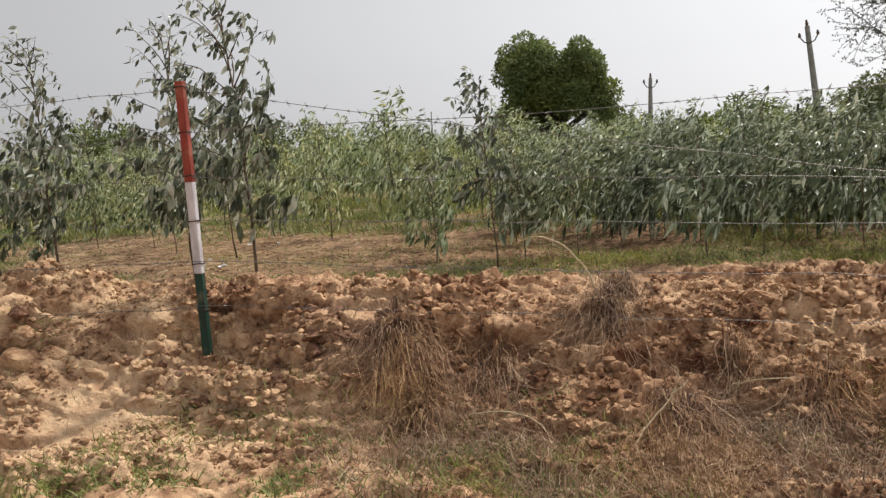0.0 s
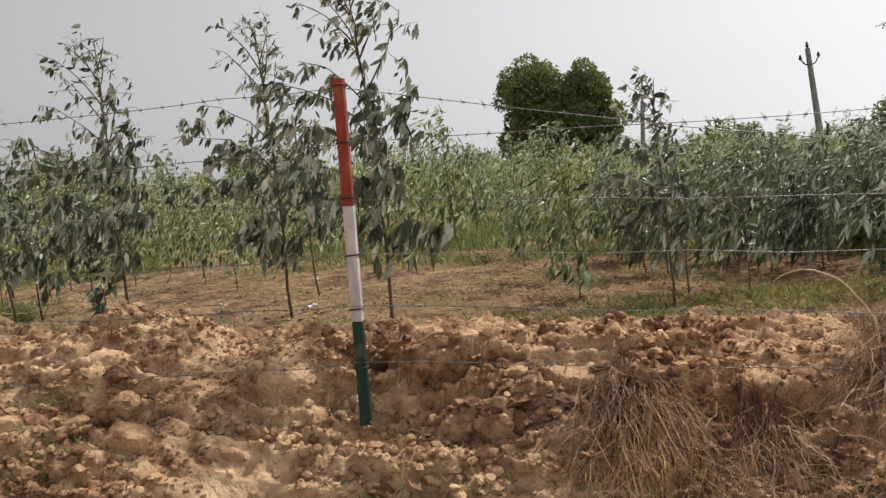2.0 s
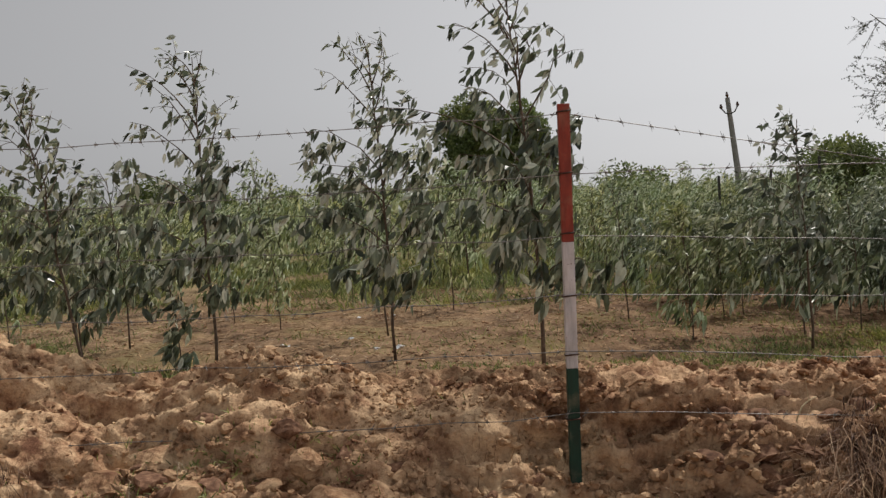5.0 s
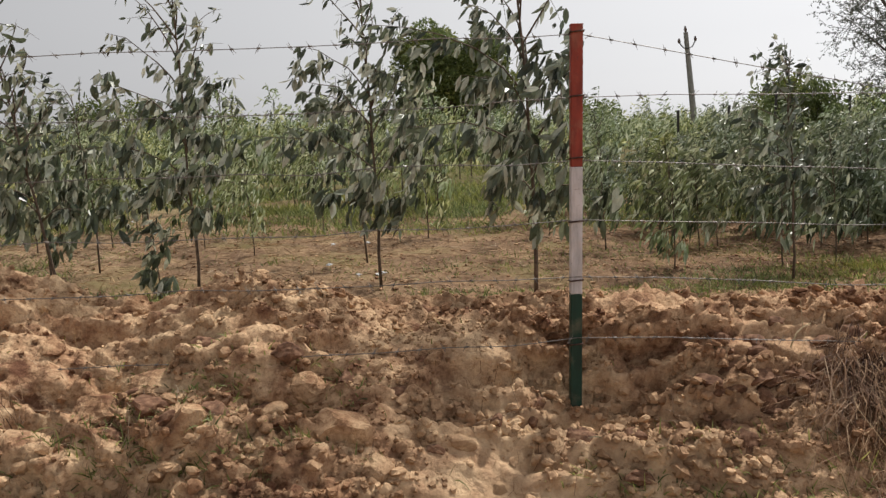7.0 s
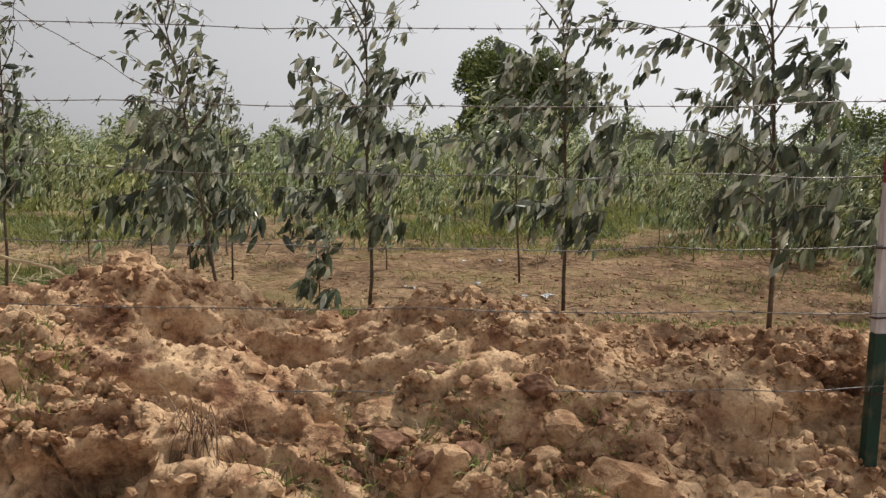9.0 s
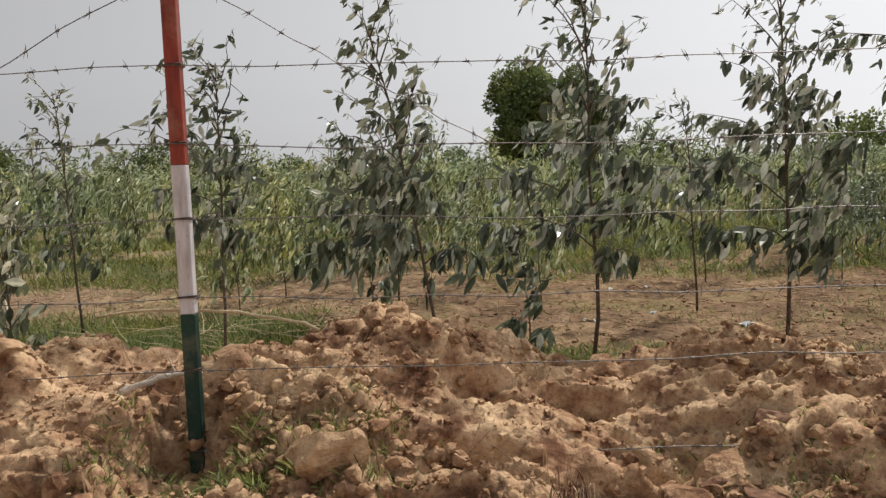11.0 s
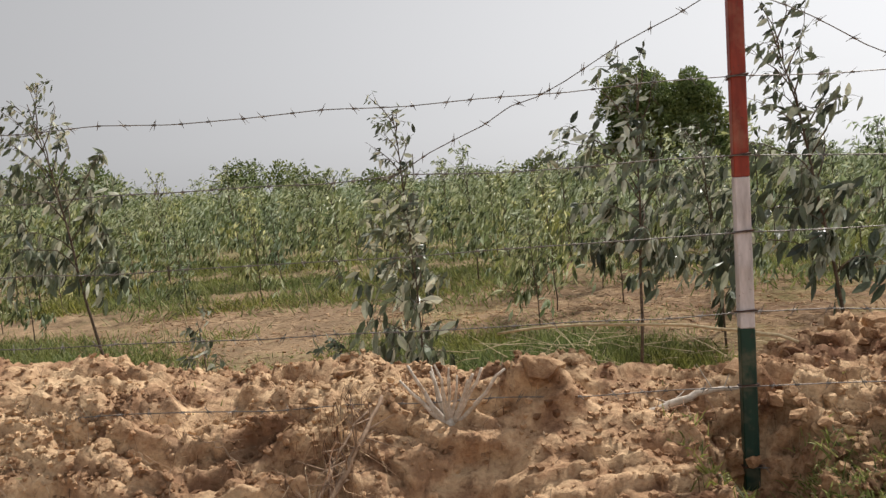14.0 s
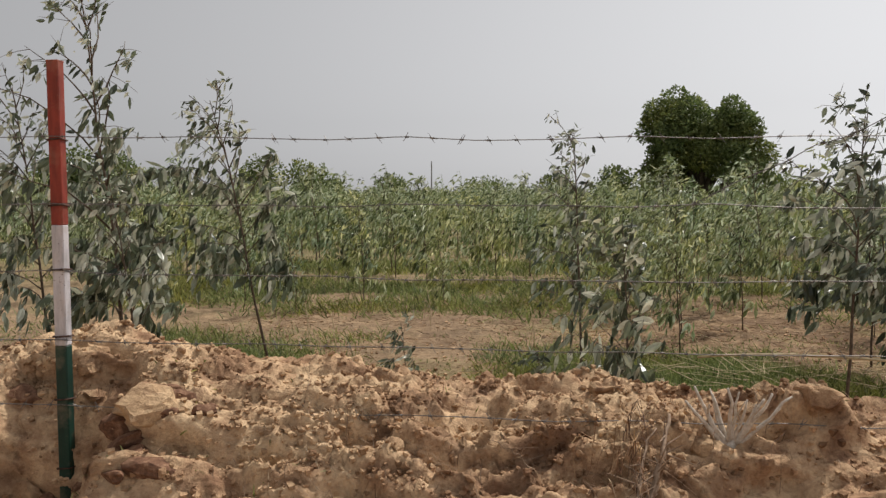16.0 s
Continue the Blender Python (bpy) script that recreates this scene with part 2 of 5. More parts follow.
M_IRON = grainy("dark_iron", [(0.3, (0.04, 0.038, 0.036)), (0.7, (0.09, 0.085, 0.08))], 20, 0.6, 0.4, 0.5)
M_CERAMIC = grainy("brown_ceramic", [(0.3, (0.06, 0.03, 0.02)), (0.7, (0.1, 0.05, 0.035))], 20, 0.3, 0.5, 0.0, 0)
M_PLASTIC = grainy("pale_plastic", [(0.3, (0.5, 0.52, 0.54)), (0.7, (0.72, 0.74, 0.75))], 30, 0.5)


# ---- mesh tools ----
def quads(name, verts, faces, mat=None, smooth=False):
    """A mesh of four-sided faces."""
    me = bpy.data.meshes.new(name)
    v, f = np.asarray(verts, np.float32), np.asarray(faces, np.int32)
    me.vertices.add(len(v))
    me.vertices.foreach_set("co", v.ravel())
    me.loops.add(4 * len(f))
    me.loops.foreach_set("vertex_index", f.ravel())
    me.polygons.add(len(f))
    me.polygons.foreach_set("loop_start", np.arange(0, 4 * len(f), 4, dtype=np.int32))
    me.polygons.foreach_set("use_smooth", np.full(len(f), smooth))
    me.update(calc_edges=True)
    me.validate()
    if mat:
        me.materials.append(mat)
    return me


def joined(pieces):
    vs, fs, n = [], [], 0
    for v, f in pieces:
        vs.append(v)
        fs.append(f + n)
        n += len(v)
    return np.concatenate(vs), np.concatenate(fs)


def tube(points, radii, sides=6):
    """A round bar along points, closed at both ends."""
    p = np.asarray(points, float)
    r = np.broadcast_to(np.asarray(radii, float), (len(p),))
    d = np.gradient(p, axis=0)
    d /= np.linalg.norm(d, axis=1)[:, None] + 1e-9
    side = np.cross(d, (0.31, 0.17, 0.93) if abs(d[0, 2]) < 0.8 else (0.95, 0.2, 0.1))
    side /= np.linalg.norm(side, axis=1)[:, None] + 1e-9
    up = np.cross(d, side)
    a = np.arange(sides) * 2 * np.pi / sides
    ring = np.cos(a)[None, :, None] * side[:, None] + np.sin(a)[None, :, None] * up[:, None]
    v = np.concatenate([(p[:, None] + ring * r[:, None, None]).reshape(-1, 3), p[:1], p[-1:]])
    n, k = len(p), np.arange(sides)
    f = [np.stack([i * sides + k, i * sides + (k + 1) % sides, (i + 1) * sides + (k + 1) % sides, (i + 1) * sides + k], 1) for i in range(n - 1)]
    half = np.arange(0, sides - 1, 2)
    f.append(np.stack([np.full(len(half), n * sides), (half + 2) % sides, half + 1, half], 1))
    e = (n - 1) * sides
    f.append(np.stack([np.full(len(half), n * sides + 1), e + half, e + half + 1, e + (half + 2) % sides], 1))
    return v, np.concatenate(f)


def leaves(base, way, length, width, rng, fold=0.25):
    """Lance-shaped leaves, folded along the midrib, one at each base along each way."""
    base, way = np.asarray(base, float), np.asarray(way, float)
    n = len(base)
    way = way / (np.linalg.norm(way, axis=1)[:, None] + 1e-9)
    side = np.cross(way, rng.normal(size=(n, 3)))
    side /= np.linalg.norm(side, axis=1)[:, None] + 1e-9
    up = np.cross(way, side)
    L, W = np.asarray(length)[:, None], np.asarray(width)[:, None]
    mid = base + way * L * 0.42 + up * W * fold
    left, right = base + way * L * 0.4 + side * W * 0.5, base + way * L * 0.44 - side * W * 0.5
    tip = base + way * L - up * L * 0.08
    v = np.stack([base, left, tip, mid, right], 1).reshape(-1, 3)
    k = 5 * np.arange(n)[:, None]
    f = np.stack([k + [0, 3, 2, 1], k + [0, 4, 2, 3]], 1).reshape(-1, 4)
    return v, f


def broad_leaves(base, way, length, width, rng, fold=0.2):
    """Rounded, pointed leaves of four faces each, folded along the midrib and curling down at the tip."""
    base, way = np.asarray(base, float), np.asarray(way, float)
    n = len(base)
    way = way / (np.linalg.norm(way, axis=1)[:, None] + 1e-9)
    side = np.cross(way, rng.normal(size=(n, 3)))
    side /= np.linalg.norm(side, axis=1)[:, None] + 1e-9
    up = np.cross(way, side)
    L, W = np.asarray(length)[:, None], np.asarray(width)[:, None]
    curl = rng.uniform(-0.05, 0.22, n)[:, None]

    def at(s, w, h):
        return base + way * L * s + side * W * 0.5 * w + up * (W * h * fold - L * curl * s * s)

    v = np.stack([at(0, 0, 0), at(0.22, 0.8, 0), at(0.55, 0.92, 0), at(0.88, 0.34, 0), at(1, 0, 0.2), at(0.88, -0.34, 0), at(0.55, -0.92, 0), at(0.22, -0.8, 0), at(0.5, 0, 1)], 1).reshape(-1, 3)
    k = 9 * np.arange(n)[:, None]
    f = np.stack([k + [0, 8, 2, 1], k + [8, 4, 3, 2], k + [0, 7, 6, 8], k + [8, 6, 5, 4]], 1).reshape(-1, 4)
    return v, f


def blades(base, way, length, width, droop, rng, steps=3):
    """Grass blades: narrow strips in two or three steps that bend over."""
    base, way = np.asarray(base, float), np.asarray(way, float)
    n = len(base)
    way = way / (np.linalg.norm(way, axis=1)[:, None] + 1e-9)
    side = np.cross(way, rng.normal(size=(n, 3)))
    side /= np.linalg.norm(side, axis=1)[:, None] + 1e-9
    L, W, D = (np.broadcast_to(np.asarray(q, float), (n,))[:, None] for q in (length, width, droop))
    down = np.array([0, 0, -1.0])
    rows = []
    for s, w in ((0, 1.0), (0.38, 0.85), (0.72, 0.6), (1.0, 0.15)) if steps == 3 else ((0, 1.0), (0.6, 0.75), (1.0, 0.15)):
        c = base + way * L * s + down * D * L * s * s
        rows += [c + side * W * w * 0.5, c - side * W * w * 0.5]
    v = np.stack(rows, 1).reshape(-1, 3)
    k = (2 * steps + 2) * np.arange(n)[:, None]
    f = np.stack([k + [2 * i, 2 * i + 1, 2 * i + 3, 2 * i + 2] for i in range(steps)], 1).reshape(-1, 4)
    return v, f


def thing(name, label, category, group="", kind="", m=None):
    ob = tagged(new(name), label, category, group, kind)
    ob.empty_display_size = 0.1
    if m is not None:
        ob.matrix_basis = m
    return ob


def part(name, mesh, parent, label="", m=None):
    ob = new(name, mesh)
    ob.parent = parent
    if m is not None:
        ob.matrix_basis = m
    return tagged(ob, label)


def solo(name, mesh, label, category, group="", kind=""):
    return tagged(new(name, mesh), label, category, group, kind)


# ---- lie of the land ----
def hashed(ix, iy, seed):
    h = (ix * 374761393 + iy * 668265263 + seed * 1442695041) & 0x7FFFFFFF
    h = ((h ^ (h >> 13)) * 1274126177) & 0x7FFFFFFF
    return ((h ^ (h >> 16)) & 0xFFFF) / 65535.0


def value_noise(x, y, seed):
    ix, iy = np.floor(x).astype(np.int64), np.floor(y).astype(np.int64)
    fx, fy = x - ix, y - iy
    fx, fy = fx * fx * (3 - 2 * fx), fy * fy * (3 - 2 * fy)
    a, b, c, d = hashed(ix, iy, seed), hashed(ix + 1, iy, seed), hashed(ix, iy + 1, seed), hashed(ix + 1, iy + 1, seed)
    return (a * (1 - fx) + b * fx) * (1 - fy) + (c * (1 - fx) + d * fx) * fy


def fbm(x, y, scale, seed, octaves=4):
    out, amp, tot = 0.0, 1.0, 0.0
    for o in range(octaves):
        out = out + amp * value_noise(x * scale * 2 ** o, y * scale * 2 ** o, seed + 17 * o)
        tot += amp
        amp *= 0.5
    return out / tot


def lumps(x, y, size, seed):
    """Rounded lumps about size across, of uneven height, 0 to 1."""
    gx, gy = x / size, y / size
    ix, iy = np.floor(gx).astype(np.int64), np.floor(gy).astype(np.int64)
    best = np.zeros_like(gx)
    for dx in (-1, 0, 1):
        for dy in (-1, 0, 1):
            cx, cy = ix + dx, iy + dy
            px, py = cx + hashed(cx, cy, seed), cy + hashed(cx, cy, seed + 5)
            r = 0.45 + 0.55 * hashed(cx, cy, seed + 9)
            d = ((gx - px) ** 2 + (gy - py) ** 2) / (r * r)
            best = np.maximum(best, np.sqrt(np.clip(1 - d, 0, 1)) * r * (0.3 + 0.7 * hashed(cx, cy, seed + 3)))
    return best


def blocks(x, y, size, seed):
    """Broken earth: flat-topped blocks of uneven height with cracks between, about -0.5 to 0.5."""
    gx, gy = x / size, y / size
    ix, iy = np.floor(gx).astype(np.int64), np.floor(gy).astype(np.int64)
    d1, d2, h1 = np.full_like(gx, 9.0), np.full_like(gx, 9.0), np.zeros_like(gx)
    for dx in (-1, 0, 1):
        for dy in (-1, 0, 1):
            cx, cy = ix + dx, iy + dy
            ox, oy = gx - cx - hashed(cx, cy, seed), gy - cy - hashed(cx, cy, seed + 5)
            d = np.sqrt(ox * ox + oy * oy)
            tilt = ox * (hashed(cx, cy, seed + 7) - 0.5) + oy * (hashed(cx, cy, seed + 8) - 0.5)
            h = hashed(cx, cy, seed + 3) - 0.5 + tilt
            d2 = np.where(d < d1, d1, np.minimum(d2, d))
            h1 = np.where(d < d1, h, h1)
            d1 = np.minimum(d1, d)
    e = np.clip((d2 - d1) / 0.2, 0, 1)
    return (h1 + 0.25) * e * (2 - e) - 0.3 * (1 - e)


CREST_X = [-40, -12, -9.5, -8.8, -8.4, -8.14, -7.7, -7.45, -7.1, -6.66, -6.3, -5.9, -5.6, -5.2, -4.78, -4.42, -4.1, -3.7, -3.52, -3.3, -3.08, -2.85, -2.55, -2.3, -1.85, -1.62, -1.4, -0.9, -0.48, -0.2, 0.24, 0.47, 0.85, 1.26, 1.64, 2.4, 3.58, 4.2, 7, 40]
CREST_Z = [0.3, 0.3, 0.3, 0.3, 0.38, 0.45, 0.39, 0.29, 0.26, 0.22, 0.17, 0.19, 0.22, 0.18, 0.2, 0.15, 0.13, 0.19, 0.21, 0.27, 0.2, 0.15, 0.02, 0.0, 0.13, 0.15, 0.05, -0.07, -0.05, -0.06, 0.02, 0.04, -0.05, -0.06, -0.07, -0.15, -0.17, -0.18, -0.15, -0.15]
FIELD_Z, VERGE_Z = -0.15, -0.72


HUMPS = [(-1.36, -0.27, 0.24, 0.12, -0.15), (-2.05, -0.72, 0.38, 0.14, -0.15), (-1.62, 0.0, 0.2, 0.16, 0.05), (1.86, -0.22, 0.16, 0.11, -0.13), (4.05, 0.12, 0.45, 0.1, -0.14), (-4.83, 0.1, 0.14, 0.16, 0.13), (-5.2, -0.3, 0.22, 0.1, -0.12), (-1.75, -0.52, 0.2, 0.1, 0.06), (-2.1, -0.05, 0.2, 0.1, -0.08), (-3.45, -0.36, 0.16, 0.1, 0.08), (-2.45, -0.2, 0.3, 0.09, -0.1), (-7.6, -0.2, 0.3, 0.12, 0.06), (-6.1, -0.1, 0.25, 0.08, -0.07), (-7.7, -0.62, 0.5, 0.16, -0.14), (-5.0, -0.62, 0.5, 0.12, -0.1), (-3.6, -0.62, 0.4, 0.1, -0.1)]


def lie(x, y):
    """The smooth lie of the land: verge, side of the ditch, thrown-up bank under the fence, level plantation behind."""
    x, y = np.asarray(x, float), np.asarray(y, float)
    wob = (fbm(x, y * 0.2, 0.9, 3, 3) - 0.5) * 0.5
    top = np.interp(x, CREST_X, CREST_Z) - 0.03
    left = np.clip((-x - 2.4) / 1.4, 0, 1)
    front = 0.28 - 0.26 * left + wob * 0.5
    rear = 0.42 + 0.12 * left + wob * 0.4
    set_back = np.clip((x + 4.0) / 0.35, 0, 1) * np.clip((-1.25 - x) / 0.35, 0, 1)
    front, rear = front + 0.24 * set_back, rear + 0.26 * set_back
    toe = front - 1.0 - 0.24 * set_back - 0.75 * np.clip((-x - 0.4) / 0.9, 0, 1)
    u = np.clip((y - toe) / (front - toe), 0, 1)
    v = np.clip((y - rear) / (0.75 - 0.2 * set_back), 0, 1)
    u = 0.75 * u + 0.25 * u * u * (3 - 2 * u)
    broad = sum(np.interp(x + d, CREST_X, CREST_Z) for d in (-0.9, -0.6, -0.3, 0.0, 0.3, 0.6, 0.9)) / 7 - 0.03
    k = np.clip((u - 0.35) / 0.65, 0, 1)
    z = np.where(y < front, VERGE_Z + (broad - VERGE_Z) * u + (top - broad) * k * k * (3 - 2 * k), top + (FIELD_Z - top) * v * v * (3 - 2 * v))
    z = np.where((y >= front) & (y <= rear), top, z)
    # a broken step low on the bank, then hummocks and hollows
    brink = -0.5 + 0.3 * (fbm(x, y * 0.0, 1.7, 14, 4) - 0.5) + 0.2 * np.clip((-6.0 - x) / 1.5, 0, 1)
    drop = np.clip((brink - y) / 0.07, 0, 1) * np.clip((-2.2 - x) / 0.5, 0, 1) * np.clip((x + 6.4) / 0.6, 0, 1)
    z = np.maximum(z - 0.19 * drop, np.minimum(z, VERGE_Z))
    for hx, hy, wide, deep, up in HUMPS:
        z = z + up * np.exp(-((x - hx) / wide) ** 4 - ((y - hy) / deep) ** 4)
    # hollows in which the posts stand
    for hx, hy, wide, deep, low in ((0.15, -0.12, 0.42, 0.3, -0.53), (-4.05, -0.22, 0.17, 0.3, -0.28), (-8.12, -0.3, 0.34, 0.42, -0.36)):
        w = np.exp(-((x - hx) / wide) ** 4 - ((y - hy) / deep) ** 4)
        z = z + (np.minimum(z, low) - z) * w
    return z


def relief(x, y, z):
    """How far broken earth stands out from the smooth lie of the land: ledges and clods in patches, sand between."""
    s = y + 0.85 * z
    bank = np.clip((y + 2.1) / 0.6, 0, 1) * np.clip((1.5 - y) / 0.5, 0, 1)
    near = np.exp(-(np.maximum(np.abs(y) - 6, 0) / 20.0))
    wx, wy = x + 0.1 * (fbm(x, s, 5, 81, 3) - 0.5), s + 0.1 * (fbm(x, s, 5, 82, 3) - 0.5)
    cloddy = np.clip((fbm(x, s, 1.9, 91, 4) - 0.36) * 6, 0.35, 1)
    ledgy = np.clip((fbm(x, s * 1.4, 1.5, 95, 3) - 0.38) * 6, 0, 1)
    q = wy / 0.19 + 2.8 * fbm(x, s, 1.6, 21, 4)
    q = q - np.floor(q)
    ledge = np.where(q < 0.12, q / 0.12, (1 - q) / 0.88)
    d = (fbm(x, s, 2.3, 11, 4) - 0.5) * 0.13 + 0.07 * ledgy * (ledge - 0.4)
    d = d + cloddy * (0.055 * (1 - 0.6 * np.clip((-x - 4.2) / 0.8, 0, 1)) * blocks(wx * 0.6, wy, 0.17, 31) + 0.045 * blocks(wx * 0.75 + 3.1, wy, 0.09, 41) + 0.04 * lumps(wx + 1.3, wy, 0.12, 43))
    d = d + (0.3 + 0.7 * cloddy) * (0.036 * blocks(wx * 0.8, wy + 1.7, 0.055, 45) + 0.022 * lumps(wx, wy + 2.2, 0.06, 47) + (fbm(x, s, 16, 51, 3) - 0.5) * 0.035)
    d = d - 0.12 * np.clip(fbm(x * 0.7, s * 1.5, 3.4, 71, 3) - 0.57, 0, 1) * 5 * np.clip((0.7 - y) / 0.4, 0, 1)
    apron = np.exp(-((x - 0.05) / 1.1) ** 4 - ((y + 0.78) / 0.45) ** 4)
    d = d * (1 - 0.6 * apron) * (1 + 0.5 * np.clip((-0.42 - y) / 0.1, 0, 1) * np.clip((-2.2 - x) / 0.5, 0, 1))
    d = d * (1 - 0.15 * np.clip((-x - 3.9) / 0.8, 0, 1))
    return bank * d + (1 - bank) * near * ((fbm(x, y, 1.1, 61, 4) - 0.5) * 0.09 + (fbm(x, y, 7, 66, 3) - 0.5) * 0.06)


def land(x, y, rough=True):
    """Height of the ground."""
    z = lie(x, y)
    return z + 0.85 * relief(np.asarray(x, float), np.asarray(y, float), z) if rough else z


def surface(x, y):
    """Points on the broken surface, pushed out square to the slope."""
    z = lie(x, y)
    lift = relief(x, y, z)
    slope = np.clip((lie(x, y + 0.06) - lie(x, y - 0.06)) / 0.12, -1.3, 1.3) * (np.abs(y) < 2)
    q = np.sqrt(1 + slope ** 2)
    return np.stack([x, y - lift * slope / q, z + lift / q], -1)


def spaced(stops):
    """Grid lines: (from, to, step) stretches end to end."""
    out = []
    for a, b, s in stops:
        out += list(np.arange(a, b - 1e-6, s))
    return np.array(out + [stops[-1][1]])


gx = spaced([(-900, -120, 78), (-120, -30, 9), (-30, -12, 1.0), (-12, -9.2, 0.12), (-9.2, 4.8, 0.0175), (4.8, 8, 0.12), (8, 30, 1.0), (30, 120, 9), (120, 900, 78)])
gy = spaced([(-300, -40, 52), (-40, -8, 2), (-8, -2.6, 0.25), (-2.6, -1.5, 0.06), (-1.5, 1.2, 0.0165), (1.2, 2.5, 0.04), (2.5, 5, 0.07), (5, 12, 0.35), (12, 40, 2), (40, 120, 10), (120, 2500, 170)])
X, Y = np.meshgrid(gx, gy)
i, j = np.meshgrid(np.arange(len(gx) - 1), np.arange(len(gy) - 1))
k = (j * len(gx) + i).ravel()
ground = solo("ground", quads("ground", surface(X, Y).reshape(-1, 3), np.stack([k, k + 1, k + 1 + len(gx), k + len(gx)], 1), M_GROUND, True), "sandy red-brown earth with a thrown-up bank and bare field", "ground", kind="structure")


# ---- fence ----
def square_bar(x0, x1, y0, y1, z0, z1, bevel, mat, name):
    bm = bmesh.new()
    bmesh.ops.create_cube(bm, size=1.0)
    for v in bm.verts:
        v.co = ((x0 + x1) / 2 + v.co.x * (x1 - x0), (y0 + y1) / 2 + v.co.y * (y1 - y0), (z0 + z1) / 2 + v.co.z * (z1 - z0))
    bmesh.ops.bevel(bm, geom=list(bm.edges), offset=bevel, segments=1, affect='EDGES')
    me = bpy.data.meshes.new(name)
    bm.to_mesh(me)
    bm.free()
    me.materials.append(mat)
    return me


WIRE_Z = (1.375, 1.085, 0.8, 0.5, 0.215, -0.1)


def fence_post(x, top, red_end, white_end, foot, label, lean=(0.0, 0.0)):
    """A square steel post painted in three bands, with rusty wire ties."""
    post = thing("fence_post", label, "fence post", "posts of the wire fence", m=pose(x, 0, foot, lean[0], lean[1], 0))
    w, d = 0.028, 0.024
    for n, a, b, mat, lab in (("green_band", -0.35, white_end - foot, M_GREEN, "dark green painted foot"), ("white_band", white_end - foot, red_end - foot, M_WHITE, "chipped white painted middle"), ("red_band", red_end - foot, top - foot, M_RED, "brick red painted head")):
        part(n, square_bar(-w, w, -d, d, a, b, 0.004, mat, n), post, lab)
    cap = square_bar(-w - 0.001, w + 0.001, -d - 0.001, d + 0.001, top - foot - 0.004, top - foot + 0.003, 0.002, M_RED, "cap")
    part("cap", cap, post)
    for z in WIRE_Z:
        if z > foot + 0.05:
            loop = [(-w - 0.004, -d - 0.004, 0), (w + 0.004, -d - 0.005, 0.006), (w + 0.004, d + 0.004, 0.0), (-w - 0.004, d + 0.004, -0.006), (-w - 0.004, -d - 0.004, 0.001)]
            part("wire_tie", quads("wire_tie", *tube(np.array(loop) + (0, 0, z - foot), 0.004, 5), M_RUST, True), post)
    return post


fence_post(0.0, 1.41, 0.76, 0.15, -0.42, "red, white and green painted fence post in a hollow", (0.5, 0.3))
fence_post(-4.05, 1.722, 1.005, 0.435, -0.3, "tall red, white and green fence post with brace wires")
fence_post(-8.1, 1.72, 1.0, 0.46, -0.25, "red, white and green fence post beside an earth mound")
fence_post(5.6, 1.35, 0.7, 0.1, -0.45, "painted fence post at the end of the wires")
fence_post(-12.15, 1.7, 1.0, 0.45, -0.1, "painted fence post far along the bank")

BARB = []
for a in range(2):
    for s in (-1, 1):
        q = 0.9 * a + 0.4
        c, sn = math.cos(q), math.sin(q)
        x0 = 0.004 * (1 if a else -1)
        BARB.append(tube([(x0, 0, 0), (x0 + 0.002 * s, 0.005 * s * c, 0.005 * s * sn), (x0 + 0.013 * s, 0.024 * s * c, 0.024 * s * sn)], [0.0016, 0.0016, 0.0007], 4))
BARB.append(tube([(-0.008, 0, 0), (0.008, 0, 0)], 0.0042, 5))
BARB_MESH = quads("barb", *joined(BARB), M_WIRE)


def barbed_wire(a, b, sag, label, seed, gap=0.115, y=-0.03):
    """A strand from a to b, given as (x, z), with slight kinks, and its barbs."""
    rng = np.random.default_rng(seed)
    n = 60
    s = np.linspace(0, 1, n)
    x, z = a[0] + (b[0] - a[0]) * s, a[1] + (b[1] - a[1]) * s - 4 * sag * s * (1 - s)
    kink = np.interp(s, np.linspace(0, 1, 14), np.r_[0, rng.normal(0, 0.006, 12), 0])
    z = z + kink
    yy = np.full(n, y) + np.interp(s, np.linspace(0, 1, 10), np.r_[0, rng.normal(0, 0.005, 8), 0])
    base = np.array([a[0], y, a[1]])
    p = np.stack([x, yy, z], 1) - base
    wire = thing("barbed_wire", label, "barbed wire", "strands of the fence", m=pose(*base))
    part("strand", quads("strand", *tube(p, 0.0021, 5), M_WIRE, True), wire)
    count = int(abs(b[0] - a[0]) / gap)
    for t in (np.arange(count) + 0.5) / count + rng.normal(0, 0.003, count):
        at = [np.interp(t, s, p[:, q]) for q in range(3)]
        slope = math.degrees(math.atan2(b[1] - a[1], b[0] - a[0]))
        part("barb", BARB_MESH, wire, m=pose(*at) @ pose(0, 0, 0, 0, -slope, 0) @ pose(0, 0, 0, rng.uniform(0, 360)))


TIGHT = "weathered barbed wire stretched level between fence posts"
A_Z = (1.367, 1.08, 0.79, 0.51, 0.235, -0.065)
